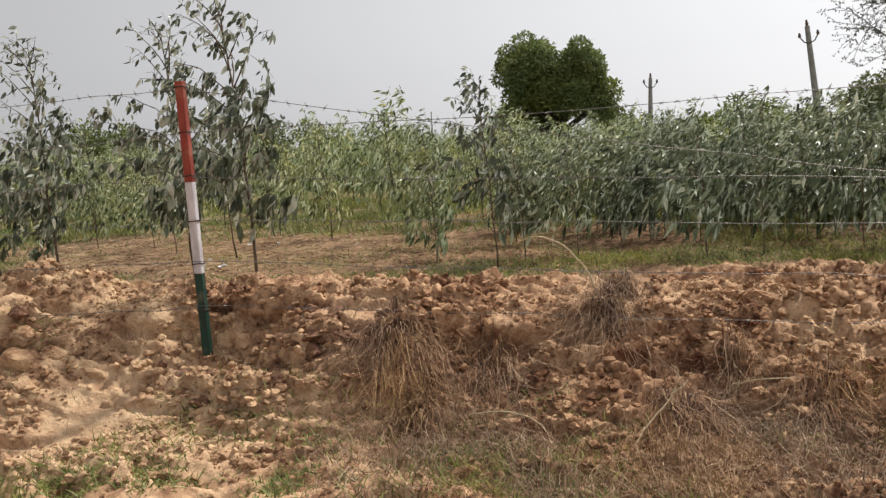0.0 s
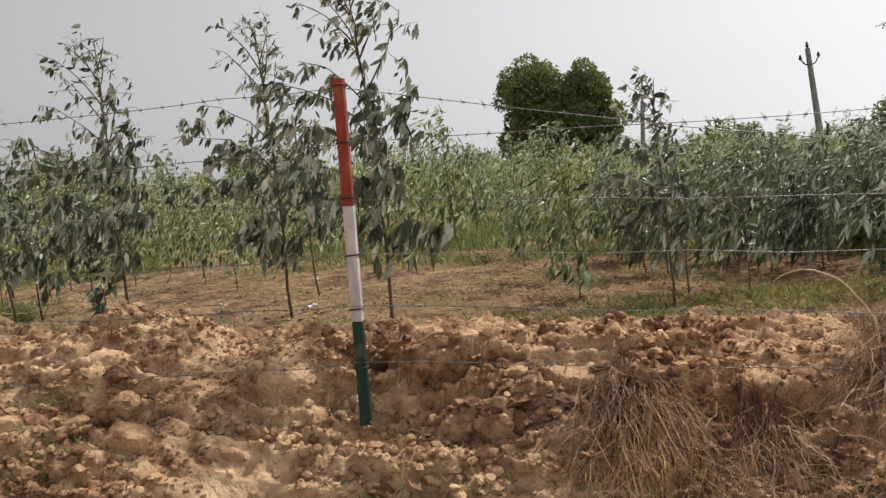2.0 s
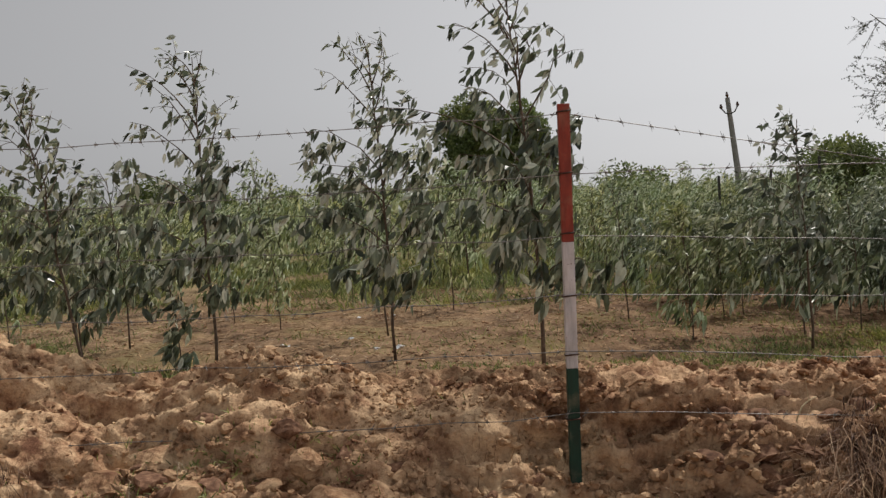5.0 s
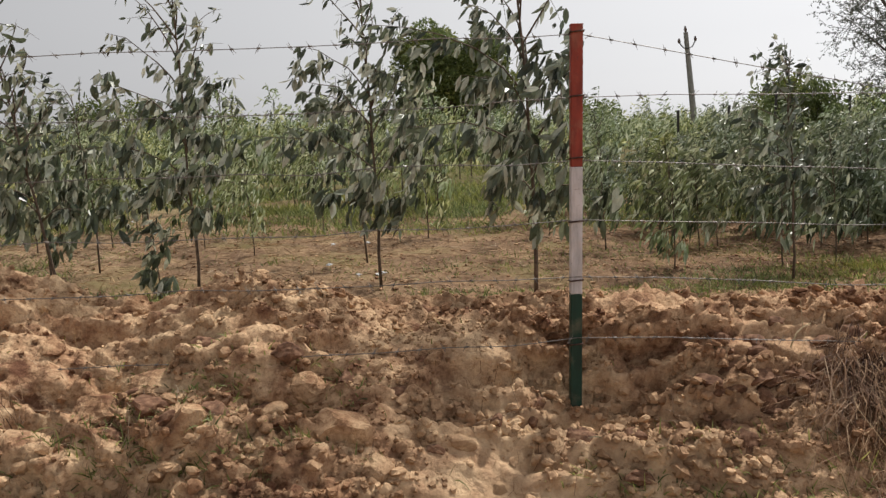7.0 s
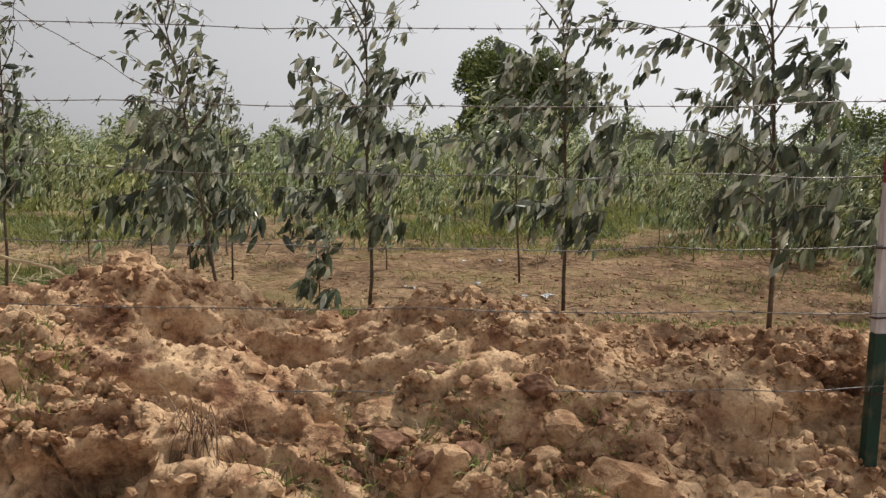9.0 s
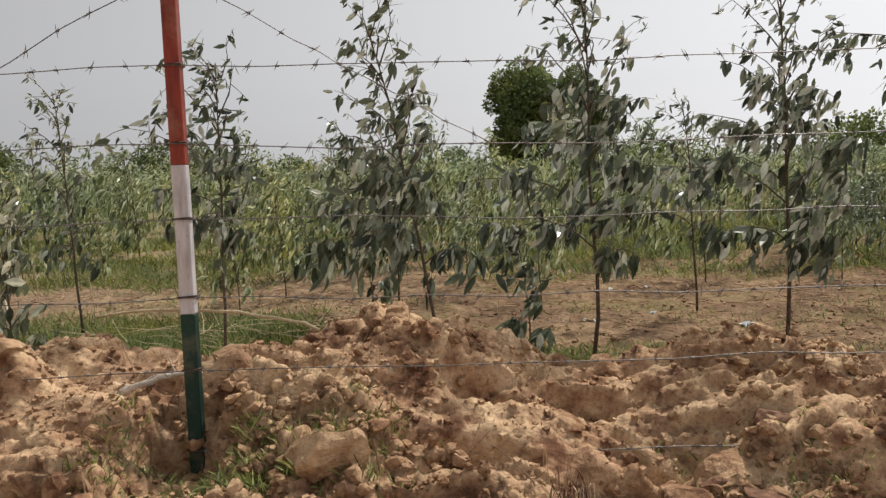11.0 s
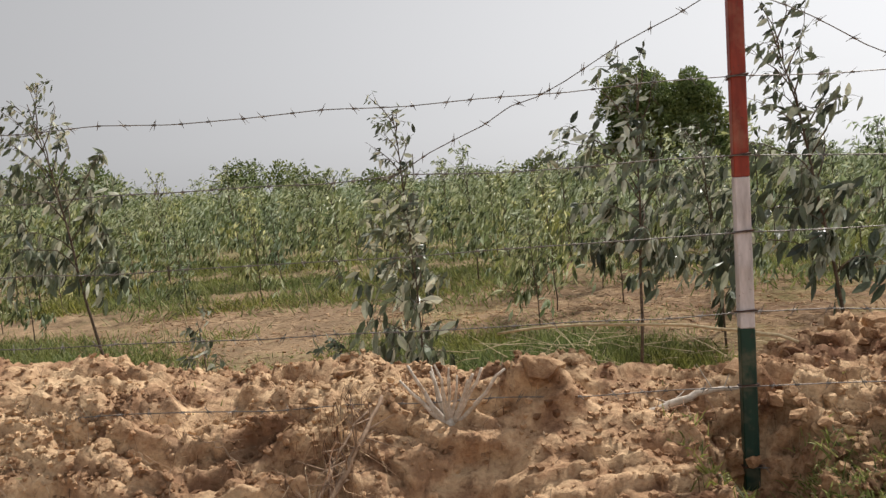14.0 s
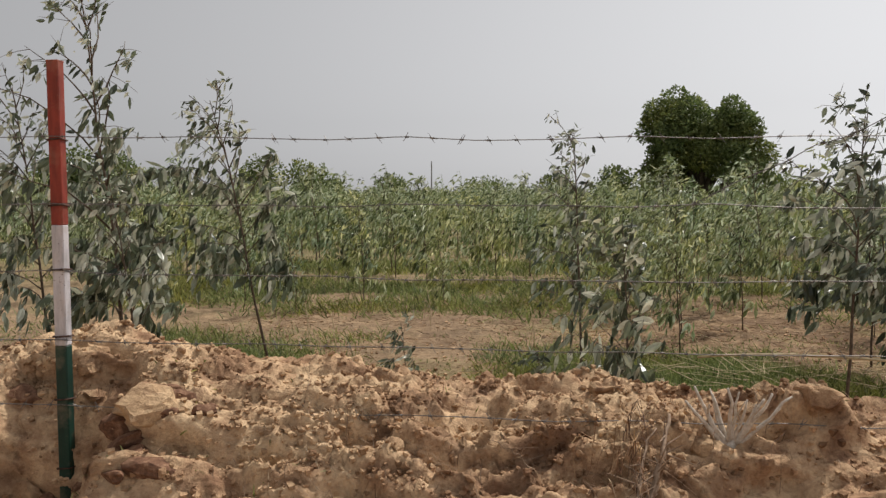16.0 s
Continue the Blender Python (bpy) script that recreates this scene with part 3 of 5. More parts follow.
for n, z in enumerate(WIRE_Z):
    barbed_wire((-4.05, z), (0, A_Z[n]), (0.035, 0.05, 0.03, 0.03, 0.01, 0.05)[n], TIGHT, 100 + n)
    if n < 5:
        barbed_wire((-8.1, z + (0.015, 0.01, 0, -0.01, -0.02)[n]), (-4.05, z), (0.02, 0.005, 0.02, 0.012, 0.012)[n], TIGHT, 120 + n)
        barbed_wire((-12.15, z), (-8.1, z + (0.015, 0.01, 0, -0.01, -0.02)[n]), 0.02, TIGHT, 140 + n)
    if n:
        barbed_wire((0, A_Z[n]), (5.6, (0, 1.09, 0.5, 0.25, -0.05, -0.3)[n]), (0, 0.035, 0.01, 0.01, 0.01, 0.01)[n], TIGHT, 160 + n)
BRACE = "slack barbed brace wire slanting down from a post top"
barbed_wire((0, 1.37), (5.6, 0.35), 0.02, BRACE, 181)
barbed_wire((-4.05, 1.715), (-2.87, 1.05), 0.0, BRACE, 182, y=0.0)
barbed_wire((-4.05, 1.715), (-5.42, 1.075), 0.0, BRACE, 183, y=0.0)


# ---- young trees ----
def young_tree(seed, height, lean=(-0.08, 0.0), bare=0.3, branches=16, leaf=0.104, bushy=1.0, spread=0.3, leaf_step=0.03, near=False, trunk_r=0.0095):
    """Trunk, branches and leaves of a slender young eucalyptus, blown to one side by the wind: widest below the middle, a thin leader above."""
    rng = np.random.default_rng(seed)
    s = np.linspace(0, 1, 9)
    wob = np.cumsum(rng.normal(0, 0.008, (9, 2)), 0) * height * 0.6
    wob[0] = 0
    trunk = np.stack([wob[:, 0] + lean[0] * height * s ** 1.5, wob[:, 1] + lean[1] * height * s ** 1.5, height * s], 1)
    wood = [tube(trunk, trunk_r * (1.05 - 0.93 * s) * height / 2.0 + 0.0018, 6)]
    lb = []
    q = np.linspace(0, 1, 6)[:, None]
    for n in range(branches):
        f = bare + (0.96 - bare) * (n + rng.uniform(0, 0.8)) / branches
        u = (f - bare) / (1 - bare)
        root = np.array([np.interp(f, s, trunk[:, c]) for c in range(3)])
        az = n * 2.4 + rng.uniform(-0.5, 0.5)
        reach = height * spread * np.interp(u, [0, 0.3, 0.6, 1], [0.8, 1.0, 0.55, 0.2]) * rng.uniform(0.55, 1.15)
        out = np.array([math.cos(az), math.sin(az), 0])
        rise, sag = np.interp(u, [0, 0.5, 1], [0.85, 1.3, 1.9]), np.interp(u, [0, 0.5, 1], [0.8, 0.45, 0.15])
        path = root + out * reach * 0.85 * q + np.array([0, 0, 1.0]) * reach * (rise * q - sag * q * q) + np.array([-0.42, 0, 0]) * reach * q * q + rng.normal(0, 0.03, (6, 3)) * reach * q
        limb = [tube(path, np.linspace(0.0052, 0.0012, 6) * height / 2.0, 4)]
        for m in range(rng.integers(3, 6)):
            g = rng.uniform(0.3, 0.95)
            b0 = np.array([np.interp(g, q[:, 0], path[:, c]) for c in range(3)])
            d = out * rng.uniform(0.1, 0.8) + rng.normal(0, 0.5, 3) + (-0.2, 0, 0.5 * u)
            k = np.linspace(0, 1, 4)[:, None]
            tw = b0 + d / np.linalg.norm(d) * max(reach * 0.42, 0.07 * height) * k - np.array([0, 0, 0.25 * (1.1 - u)]) * reach * k ** 2
            if near:
                limb.append(tube(tw, np.linspace(0.0022, 0.0008, 4), 4))
            cnt = max(3, int(max(reach, 0.3) * 0.5 / leaf_step * bushy * np.interp(u, [0, 0.35, 0.6, 1], [1.15, 1.05, 0.48, 0.27])))
            lb.append(np.stack([np.interp(rng.uniform(0.1, 1, cnt) ** 0.8, k[:, 0], tw[:, c]) for c in range(3)], 1) + rng.normal(0, 0.008, (cnt, 3)))
        cnt = max(4, int(reach / leaf_step * bushy * np.interp(u, [0, 0.35, 0.6, 1], [1.05, 0.95, 0.45, 0.32])))
        t = rng.uniform(0.2, 1.02, cnt)
        lb.append(np.stack([np.interp(t, q[:, 0], path[:, c]) for c in range(3)], 1))
        wood.append(joined(limb))
    t = rng.uniform(max(bare, 0.45), 1.0, int(14 * bushy))
    lb.append(np.stack([np.interp(t, s, trunk[:, c]) for c in range(3)], 1))
    base = np.concatenate(lb)
    n = len(base)
    up = np.clip(base[:, 2] / height, 0, 1)
    hang = rng.uniform(0.5, 1.7, n) * np.interp(up, [0.35, 0.95], [1.15, 0.35])
    way = rng.normal(0, 0.36, (n, 3)) + np.stack([np.full(n, -0.4), np.zeros(n), -hang], 1)
    size = leaf * rng.uniform(0.5, 1.25, n) * np.interp(up, [0.3, 1.0], [1.15, 0.62])
    v, f = (broad_leaves if near else leaves)(base, way, size, size * (rng.uniform(0.3, 0.48, n) if near else rng.uniform(0.2, 0.34, n)), rng)
    return wood, (v, f)


def plant(seed, x, y, height, label, **kw):
    z = float(land(x, y, False)) - 0.02
    tree = thing("eucalyptus_sapling", label, "sapling", "young eucalyptus trees", m=pose(x, y, z))
    wood, leaf = young_tree(seed, height, near=True, **kw)
    part("trunk", quads("trunk", *wood[0], M_BARK, True), tree)
    for limb in wood[1:]:
        part("branch", quads("branch", *limb, M_BARK, True), tree)
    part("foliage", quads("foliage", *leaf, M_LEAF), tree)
    return tree


TALL = "tall slender eucalyptus sapling with drooping grey-green leaves, swept by wind"
plant(1, -0.06, 0.98, 2.5, TALL, lean=(-0.06, 0), bare=0.25, branches=25, bushy=1.49, spread=0.30)
plant(2, -1.05, 1.77, 2.25, TALL, lean=(-0.05, 0), bare=0.25, branches=24, bushy=1.44, spread=0.30)
plant(3, -2.26, 1.5, 2.2, TALL, lean=(0.0, 0), bare=0.25, branches=23, bushy=1.32, spread=0.30)
plant(4, -3.15, 1.4, 2.0, TALL, lean=(-0.15, 0), bare=0.3, branches=22, bushy=1.15, spread=0.26)
plant(5, -4.28, 1.2, 1.72, TALL, lean=(0.02, 0), bare=0.42, branches=18, bushy=1.0, spread=0.30)
plant(6, -5.46, 1.2, 1.1, "bushy eucalyptus sapling leafy down to the ground", lean=(-0.04, 0), bare=0.02, branches=28, bushy=0.62, spread=0.42, leaf=0.105)
plant(7, -5.65, 2.4, 1.75, "thin sparse eucalyptus sapling with a bare leader", lean=(-0.04, 0), bare=0.3, branches=18, bushy=0.6, spread=0.2, leaf=0.085)
plant(8, -7.93, 2.33, 2.0, TALL, lean=(-0.2, 0), bare=0.33, branches=20, bushy=1.49, spread=0.33)
plant(9, -8.65, 1.6, 2.7, TALL, lean=(-0.1, 0), bare=0.15, branches=24, bushy=1.38, spread=0.28)
plant(10, -8.34, 1.15, 1.3, "leafy eucalyptus sapling crowding behind the mound", lean=(-0.1, 0), bare=0.15, branches=18, bushy=1.15, spread=0.36)
plant(11, -9.6, 2.2, 2.1, TALL, lean=(-0.12, 0), bare=0.2, branches=20, bushy=1.38, spread=0.33)
plant(12, -2.6, 1.75, 0.75, "knee-high eucalyptus shoot with drooping leaves", bare=0.15, branches=9, bushy=0.92, spread=0.33)
plant(13, -6.75, 1.3, 0.55, "small sparse eucalyptus seedling behind the bank", bare=0.05, branches=9, bushy=0.52, spread=0.40, leaf=0.065)
plant(14, -1.24, 2.98, 1.6, "thin eucalyptus sapling in the second row", bare=0.35, branches=12, bushy=0.80, spread=0.28)
plant(15, -3.59, 2.29, 1.35, "leafy eucalyptus sapling with hanging grey-green leaves", bare=0.25, branches=18, bushy=1.26, spread=0.36)
plant(16, -3.48, 2.88, 1.5, "leafy eucalyptus sapling with hanging grey-green leaves", bare=0.3, branches=16, bushy=1.15, spread=0.33)
plant(17, 1.78, 1.56, 1.58, "slender eucalyptus sapling at the edge of the field", lean=(-0.02, 0), bare=0.36, branches=18, bushy=0.85, spread=0.27)
plant(18, -5.95, 1.25, 0.4, "low spreading eucalyptus shoot on the bank", bare=0.05, branches=7, bushy=0.80, spread=0.46, leaf=0.075)

# the plantation behind: six kinds set out in rows, and five with shade-darkened leaves crowded at the east side
rng = np.random.default_rng(77)
KINDS = []
for n in range(6):
    h = (1.6, 1.75, 1.5, 1.85, 1.65, 1.4)[n]
    wood, leaf = young_tree(200 + n, h, lean=(-0.08, 0), bare=(0.24, 0.2, 0.28, 0.22, 0.3, 0.18)[n], branches=22, leaf=0.15, bushy=0.85, spread=0.37, leaf_step=0.042)
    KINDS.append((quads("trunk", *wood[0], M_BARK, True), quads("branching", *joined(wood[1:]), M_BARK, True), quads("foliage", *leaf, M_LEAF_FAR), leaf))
SHADED = []
for n in range(5):
    h = (1.1, 1.25, 1.0, 1.35, 1.15)[n]
    wood, leaf = young_tree(240 + n, h, lean=(-0.07, 0), bare=(0.22, 0.28, 0.2, 0.3, 0.25)[n], branches=19, leaf=0.15, bushy=0.85, spread=0.42, leaf_step=0.05)
    SHADED.append((quads("trunk", *wood[0], M_BARK, True), quads("branching", *joined(wood[1:]), M_BARK, True), quads("foliage", *leaf, M_LEAF_SHADED), leaf))
taken = [(-5.65, 2.4), (-1.24, 2.98), (-3.59, 2.29), (-3.48, 2.88), (1.75, 1.56), (-7.93, 2.33), (-8.65, 1.6), (-9.6, 2.2)]


def free(x, y):
    if x < 1.2 and y < 5.4 or any((x - a) ** 2 + (y - b) ** 2 < 0.5 for a, b in taken):
        return False
    if x < 1.1 and y < 7.5 and rng.random() < 0.4:
        return False
    if -0.3 < x < 0.75 and y < 14:
        return False
    return not (-7.9 < x < -4.6 and y < 4.5)


spots = []
for row in range(70):
    y = 2.1 + row * 1.15
    half = 9 + y * 0.75
    for col in range(int(2 * half / 1.15)):
        x = -3 - half + col * 1.15 + rng.normal(0, 0.16)
        yy = y + rng.normal(0, 0.16)
        if free(x, yy) and rng.random() > (0.24 if x > 0.5 and y < 20 else 0.1):
            spots.append((x, yy))
spots += [(1.89, 4.7), (1.62, 4.5), (2.4, 2.2), (3.45, 1.9), (3.9, 2.0), (4.7, 2.2), (0.45, 5.5), (1.45, 6.7), (-1.95, 5.5), (-2.95, 4.15), (-4.86, 5.2), (1.14, 2.13), (1.95, 2.1), (2.44, 3.8), (3.2, 3.2), (0.9, 3.4), (-0.72, 4.5), (-2.35, 3.65), (0.55, 4.5), (-4.1, 5.5), (-4.0, 4.5), (-4.63, 4.2), (-4.8, 3.3), (-9.4, 3.7), (-2.8, 4.9), (-10.2, 4.4), (-8.6, 5.2)]
spots += [(rng.uniform(1.5, 7.5), rng.uniform(2.6, 8)) for n in range(48)]
spots += [(rng.uniform(4.0, 10), rng.uniform(3.2, 9)) for n in range(85)]
spots += [(rng.uniform(2.8, 7), rng.uniform(3.0, 6)) for n in range(40)]
spots.sort(key=lambda p: p[1])
SHADED_LABEL = "young eucalyptus tree crowded among others, with olive leaves darkened as in shade"
LABELS = ("young eucalyptus tree with drooping narrow leaves in a plantation row", "leafy young eucalyptus tree standing in bare red soil")
far = []
for n, (x, y) in enumerate(spots):
    shaded = x > 1.3 and y < 13
    kind = SHADED[rng.integers(0, 5)] if shaded else KINDS[rng.integers(0, 6)]
    size, turn = rng.triangular(0.6, 0.9, 1.3), rng.uniform(-40, 40)
    if shaded:
        size *= 0.84
    elif y < 6:
        size *= 0.65
    else:
        size *= 0.87 * (1.25 if rng.random() < 0.12 else 1)
    z = float(land(x, y, False)) - 0.02
    if n < 290:
        tree = thing("young_eucalyptus", SHADED_LABEL if shaded else LABELS[n % 2], "young tree", "rows of the eucalyptus plantation", m=pose(x, y, z, 0, 0, turn) @ Matrix.Scale(size, 4))
        part("trunk", kind[0], tree)
        tagged(part("branching", kind[1], tree), kind="stuff")
        part("foliage", kind[2], tree)
    else:
        far.append((kind, x, y, z, size, radians(turn)))
FV, FF, WV, WF, nf, nw = [], [], [], [], 0, 0
for kind, x, y, z, size, turn in far:
    c, s = math.cos(turn), math.sin(turn)
    rot = np.array([[c, s, 0], [-s, c, 0], [0, 0, 1]]) * size
    lv, lf = kind[3]
    keep = 2 if y < 28 else 4
    n = len(lv) // 5
    sel = np.arange(0, n, keep)
    v = lv.reshape(-1, 5, 3)[sel]
    v = v[:, :1] + (v - v[:, :1]) * keep ** 0.5
    v = v.reshape(-1, 3) @ rot + (x, y, z)
    q = 5 * np.arange(len(sel))[:, None]
    f = np.stack([q + [0, 3, 2, 1], q + [0, 4, 2, 3]], 1).reshape(-1, 4)
    FV.append(v)
    FF.append(f + nf)
    nf += len(v)
    first = tube([(0, 0, 0), (0.0, 0, 0.5), (-0.03, 0, 1.1)], [0.016, 0.012, 0.006], 4)
    WV.append(first[0] @ rot + (x, y, z))
    WF.append(first[1] + nw)
    nw += len(first[0])
grove = thing("far_plantation", "far rows of young eucalyptus trees merging into a hedge", "plantation", kind="stuff")
part("foliage", quads("foliage", np.concatenate(FV), np.concatenate(FF), M_LEAF_FAR), grove)
part("trunks", quads("trunks", np.concatenate(WV), np.concatenate(WF), M_BARK), grove)


# ---- big trees and the distance ----
def broad_tree(x, y, label, puffs, trunk_top, limbs, per_puff, leaf, seed, m_leaf, name="broad_tree", trunk_r=0.22):
    """A full-grown tree: trunk, limbs to each puff of the crown, and the puffs as leafy clumps. puffs: (x, z, depth, radius)."""
    rng = np.random.default_rng(seed)
    z = float(land(x, y, False))
    tree = thing(name, label, "tree", m=pose(x, y, z))
    wood = [tube([(0, 0, -0.2), (0.05, 0, trunk_top * 0.5), (0, 0, trunk_top)], [trunk_r * 1.25, trunk_r, trunk_r * 0.8], 8)]
    vs = []
    for n, (px, pz, py, r) in enumerate(puffs):
        c = np.array([px, py, pz])
        if limbs and n % limbs == 0:
            mid = np.array([px * 0.45, py * 0.45, trunk_top + (pz - trunk_top) * 0.4])
            wood.append(tube([(0, 0, trunk_top - 0.1), mid, c], [trunk_r * 0.5, trunk_r * 0.32, 0.03], 6))
        k = int(per_puff * r * r)
        d = rng.normal(size=(k, 3))
        d /= np.linalg.norm(d, axis=1)[:, None]
        rr = r * rng.uniform(0.7, 1.06, (k, 1)) * (1 + 0.18 * np.sin(d * 5 + n).sum(1, keepdims=True) / 3)
        way = d * 0.7 + rng.normal(0, 0.6, (k, 3)) + (0, 0, -0.1)
        size = leaf * rng.uniform(0.6, 1.3, k)
        vs.append(leaves(c + d * rr, way, size, size * 0.6, rng, 0.15))
    part("trunk", quads("trunk", *joined(wood), M_OLD_BARK, True), tree)
    part("crown", quads("crown", *joined(vs), m_leaf), tree)
    return tree


def puff_ball(cx, cz, rx, rz, n, seed, r=(0.55, 0.95), depth=1.0):
    """Clump centres spread over the outside of a rounded lobe."""
    rng = np.random.default_rng(seed)
    out = []
    for k in range(n):
        u, a = rng.uniform(-0.8, 1.0), rng.uniform(0, 2 * np.pi)
        q = math.sqrt(1 - u * u) if abs(u) < 1 else 0
        s = rng.uniform(0.55, 1.0)
        out.append((cx + rx * q * math.cos(a) * s, cz + rz * u * s, rx * depth * q * math.sin(a) * s, rng.uniform(*r)))
    return out


TWO = puff_ball(-1.2, 4.55, 1.35, 1.35, 20, 5, (0.55, 0.85)) + puff_ball(1.35, 4.45, 0.95, 1.05, 13, 6, (0.45, 0.7)) + puff_ball(0.1, 3.7, 1.2, 0.8, 10, 16, (0.5, 0.75)) + puff_ball(-0.3, 3.1, 2.2, 0.8, 20, 7, (0.5, 0.75)) + puff_ball(-1.6, 2.4, 0.9, 0.6, 10, 8, (0.45, 0.65)) + puff_ball(2.0, 2.9, 0.8, 0.8, 10, 9, (0.4, 0.6))
TWO = [tuple(0.85 * q for q in p) for p in TWO]
broad_tree(0.4, 28, "dense dark green tree with a two-lobed crown above the plantation", TWO, 1.3, 3, 1900, 0.13, 40, M_BIG_LEAF, "two_lobed_tree")
broad_tree(10.1, 19.5, "rounded green tree beyond the plantation", puff_ball(0, 1.45, 0.95, 0.75, 26, 12, (0.3, 0.5)), 0.7, 4, 1500, 0.095, 41, M_BIG_LEAF, "round_tree", 0.09)


def thorn_tree(x, y, height, seed):
    """An open, twiggy thorn tree with thin foliage."""
    rng = np.random.default_rng(seed)
    tree = thing("thorn_tree", "open twiggy thorn tree with thin grey-green foliage", "tree", m=pose(x, y, FIELD_Z) @ Matrix.Scale(0.6, 4))
    wood, lb = [tube([(0, 0, -0.2), (-0.15, 0, 1.4), (-0.1, 0.1, 2.6)], [0.24, 0.19, 0.15], 8)], []
    for n in range(22):
        az = n * 2.4
        q = np.linspace(0, 1, 7)[:, None]
        out = np.array([math.cos(az), math.sin(az), 0])
        reach, rise = height * rng.uniform(0.2, 0.5), height * rng.uniform(0.15, 0.85)
        path = np.array([-0.1, 0.1, 1.8 + 0.04 * n]) + out * reach * q ** 0.85 + np.array([0, 0, 1.0]) * rise * (1.4 * q - 0.4 * q * q) + rng.normal(0, 0.12, (7, 3)) * q
        wood.append(tube(path, np.linspace(0.065, 0.012, 7), 5))
        for m in range(18):
            g = rng.uniform(0.3, 1)
            b0 = np.array([np.interp(g, q[:, 0], path[:, c]) for c in range(3)])
            d = out * 0.6 + rng.normal(0, 0.7, 3) + (0, 0, 0.1)
            e = b0 + d / np.linalg.norm(d) * rng.uniform(0.7, 1.7) * np.linspace(0, 1, 4)[:, None] - np.array([0, 0, 0.3]) * np.linspace(0, 1, 4)[:, None] ** 2
            wood.append(tube(e, np.linspace(0.013, 0.005, 4), 4))
            for w in range(5):
                p0 = e[rng.integers(1, 4)]
                d2 = d + rng.normal(0, 0.8, 3)
                e2 = p0 + d2 / np.linalg.norm(d2) * rng.uniform(0.3, 0.8) * np.linspace(0, 1, 3)[:, None]
                wood.append(tube(e2, [0.005, 0.004, 0.003], 4))
                t = rng.uniform(0, 1, 12)
                lb.append(np.stack([np.interp(t, [0, 0.5, 1], e2[:, c]) for c in range(3)], 1))
    base = np.concatenate(lb)
    k = len(base)
    size = rng.uniform(0.05, 0.11, k)
    part("trunk", quads("trunk", *joined(wood), M_OLD_BARK, True), tree)
    part("crown", quads("crown", *leaves(base, rng.normal(0, 1, (k, 3)) + (0, 0, -0.3), size, size * 0.45, rng), M_GREY_LEAF), tree)


thorn_tree(9.2, 11.2, 7.0, 50)


def power_pole(x, y, top, lean, label):
    """A tapered concrete pole with a V-shaped iron bracket and three insulators."""
    h = top - FIELD_Z
    pole = thing("power_pole", label, "utility pole", "poles of a power line", m=pose(x, y, FIELD_Z, 0, lean, 0))
    bm = bmesh.new()
    bmesh.ops.create_cone(bm, cap_ends=True, segments=8, radius1=0.17, radius2=0.1, depth=h + 0.3, matrix=Matrix.Translation((0, 0, h / 2 - 0.15)))
    me = bpy.data.meshes.new("shaft")
    bm.to_mesh(me)
    bm.free()
    me.materials.append(M_CONCRETE)
    part("shaft", me, pole)
    arm = h * 0.86
    for s in (-1, 1):
        part("bracket", quads("bracket", *tube([(0, -0.1, arm), (0.2 * s, -0.1, arm + 0.06), (0.36 * s, -0.1, arm + 0.3)], 0.028, 5), M_IRON), pole)
        part("insulator", quads("insulator", *tube([(0.36 * s, -0.1, arm + 0.28), (0.36 * s, -0.1, arm + 0.36), (0.36 * s, -0.1, arm + 0.4), (0.36 * s, -0.1, arm + 0.48)], [0.05, 0.075, 0.05, 0.04], 8), M_CERAMIC), pole)
    part("insulator", quads("insulator", *tube([(0, 0, h), (0, 0, h + 0.12), (0, 0, h + 0.16), (0, 0, h + 0.26)], [0.04, 0.075, 0.05, 0.04], 8), M_CERAMIC), pole)


power_pole(11.35, 32.2, 5.0, -6.5, "grey concrete power pole leaning slightly, with V bracket")
power_pole(4.7, 43.4, 4.1, 1.5, "grey concrete power pole in the distance")

FAR = [(-44.5, 60, 4.7, 4.6), (-40.0, 60, 4.2, 3.5), (-35, 80, 4.8, 4.0), (-29.5, 80, 4.3, 4.2), (-27.5, 80, 3.2, 3.2), (-20.6, 80, 3.3, 4.0), (-3.8, 80, 3.4, 3.4), (2.4, 80, 4.2, 3.0), (8.5, 42, 1.7, 2.6), (26, 55, 4.0, 5.0), (20, 34, 2.0, 2.4), (14, 70, 3.6, 6), (-56, 75, 4.5, 7), (-12, 100, 3.6, 6), (33, 75, 4.2, 7)]
for n, (x, y, top, wide) in enumerate(FAR):
    h = top - FIELD_Z
    broad_tree(x, y, "distant dull green tree on the skyline", puff_ball(0, h * 0.55, wide * 0.42, h * 0.36, 16, 300 + n, (0.22 * h, 0.34 * h), 0.8), h * 0.35, 5, 90, 0.34, 320 + n, M_BIG_LEAF, "distant_tree", 0.12)
# a belt of low scrub closes the horizon
rng = np.random.default_rng(9)
pieces = []
for n in range(220):
    x, y = rng.uniform(-150, 170), rng.uniform(105, 150)
    h = rng.uniform(1.2, 2.6)
    k = 110
    d = rng.normal(size=(k, 3))
    d /= np.linalg.norm(d, axis=1)[:, None]
    d[:, 2] = np.abs(d[:, 2])
    size = rng.uniform(0.4, 0.9, k)
    pieces.append(leaves(d * (rng.uniform(1.5, 4), 1.2, h) * rng.uniform(0.6, 1, (k, 1)) + (x, y, FIELD_Z), d + rng.normal(0, 0.6, (k, 3)), size, size * 0.6, rng))
solo("scrub_belt", quads("scrub_belt", *joined(pieces), M_BIG_LEAF), "low dull green scrub along the horizon", "scrub", kind="stuff")
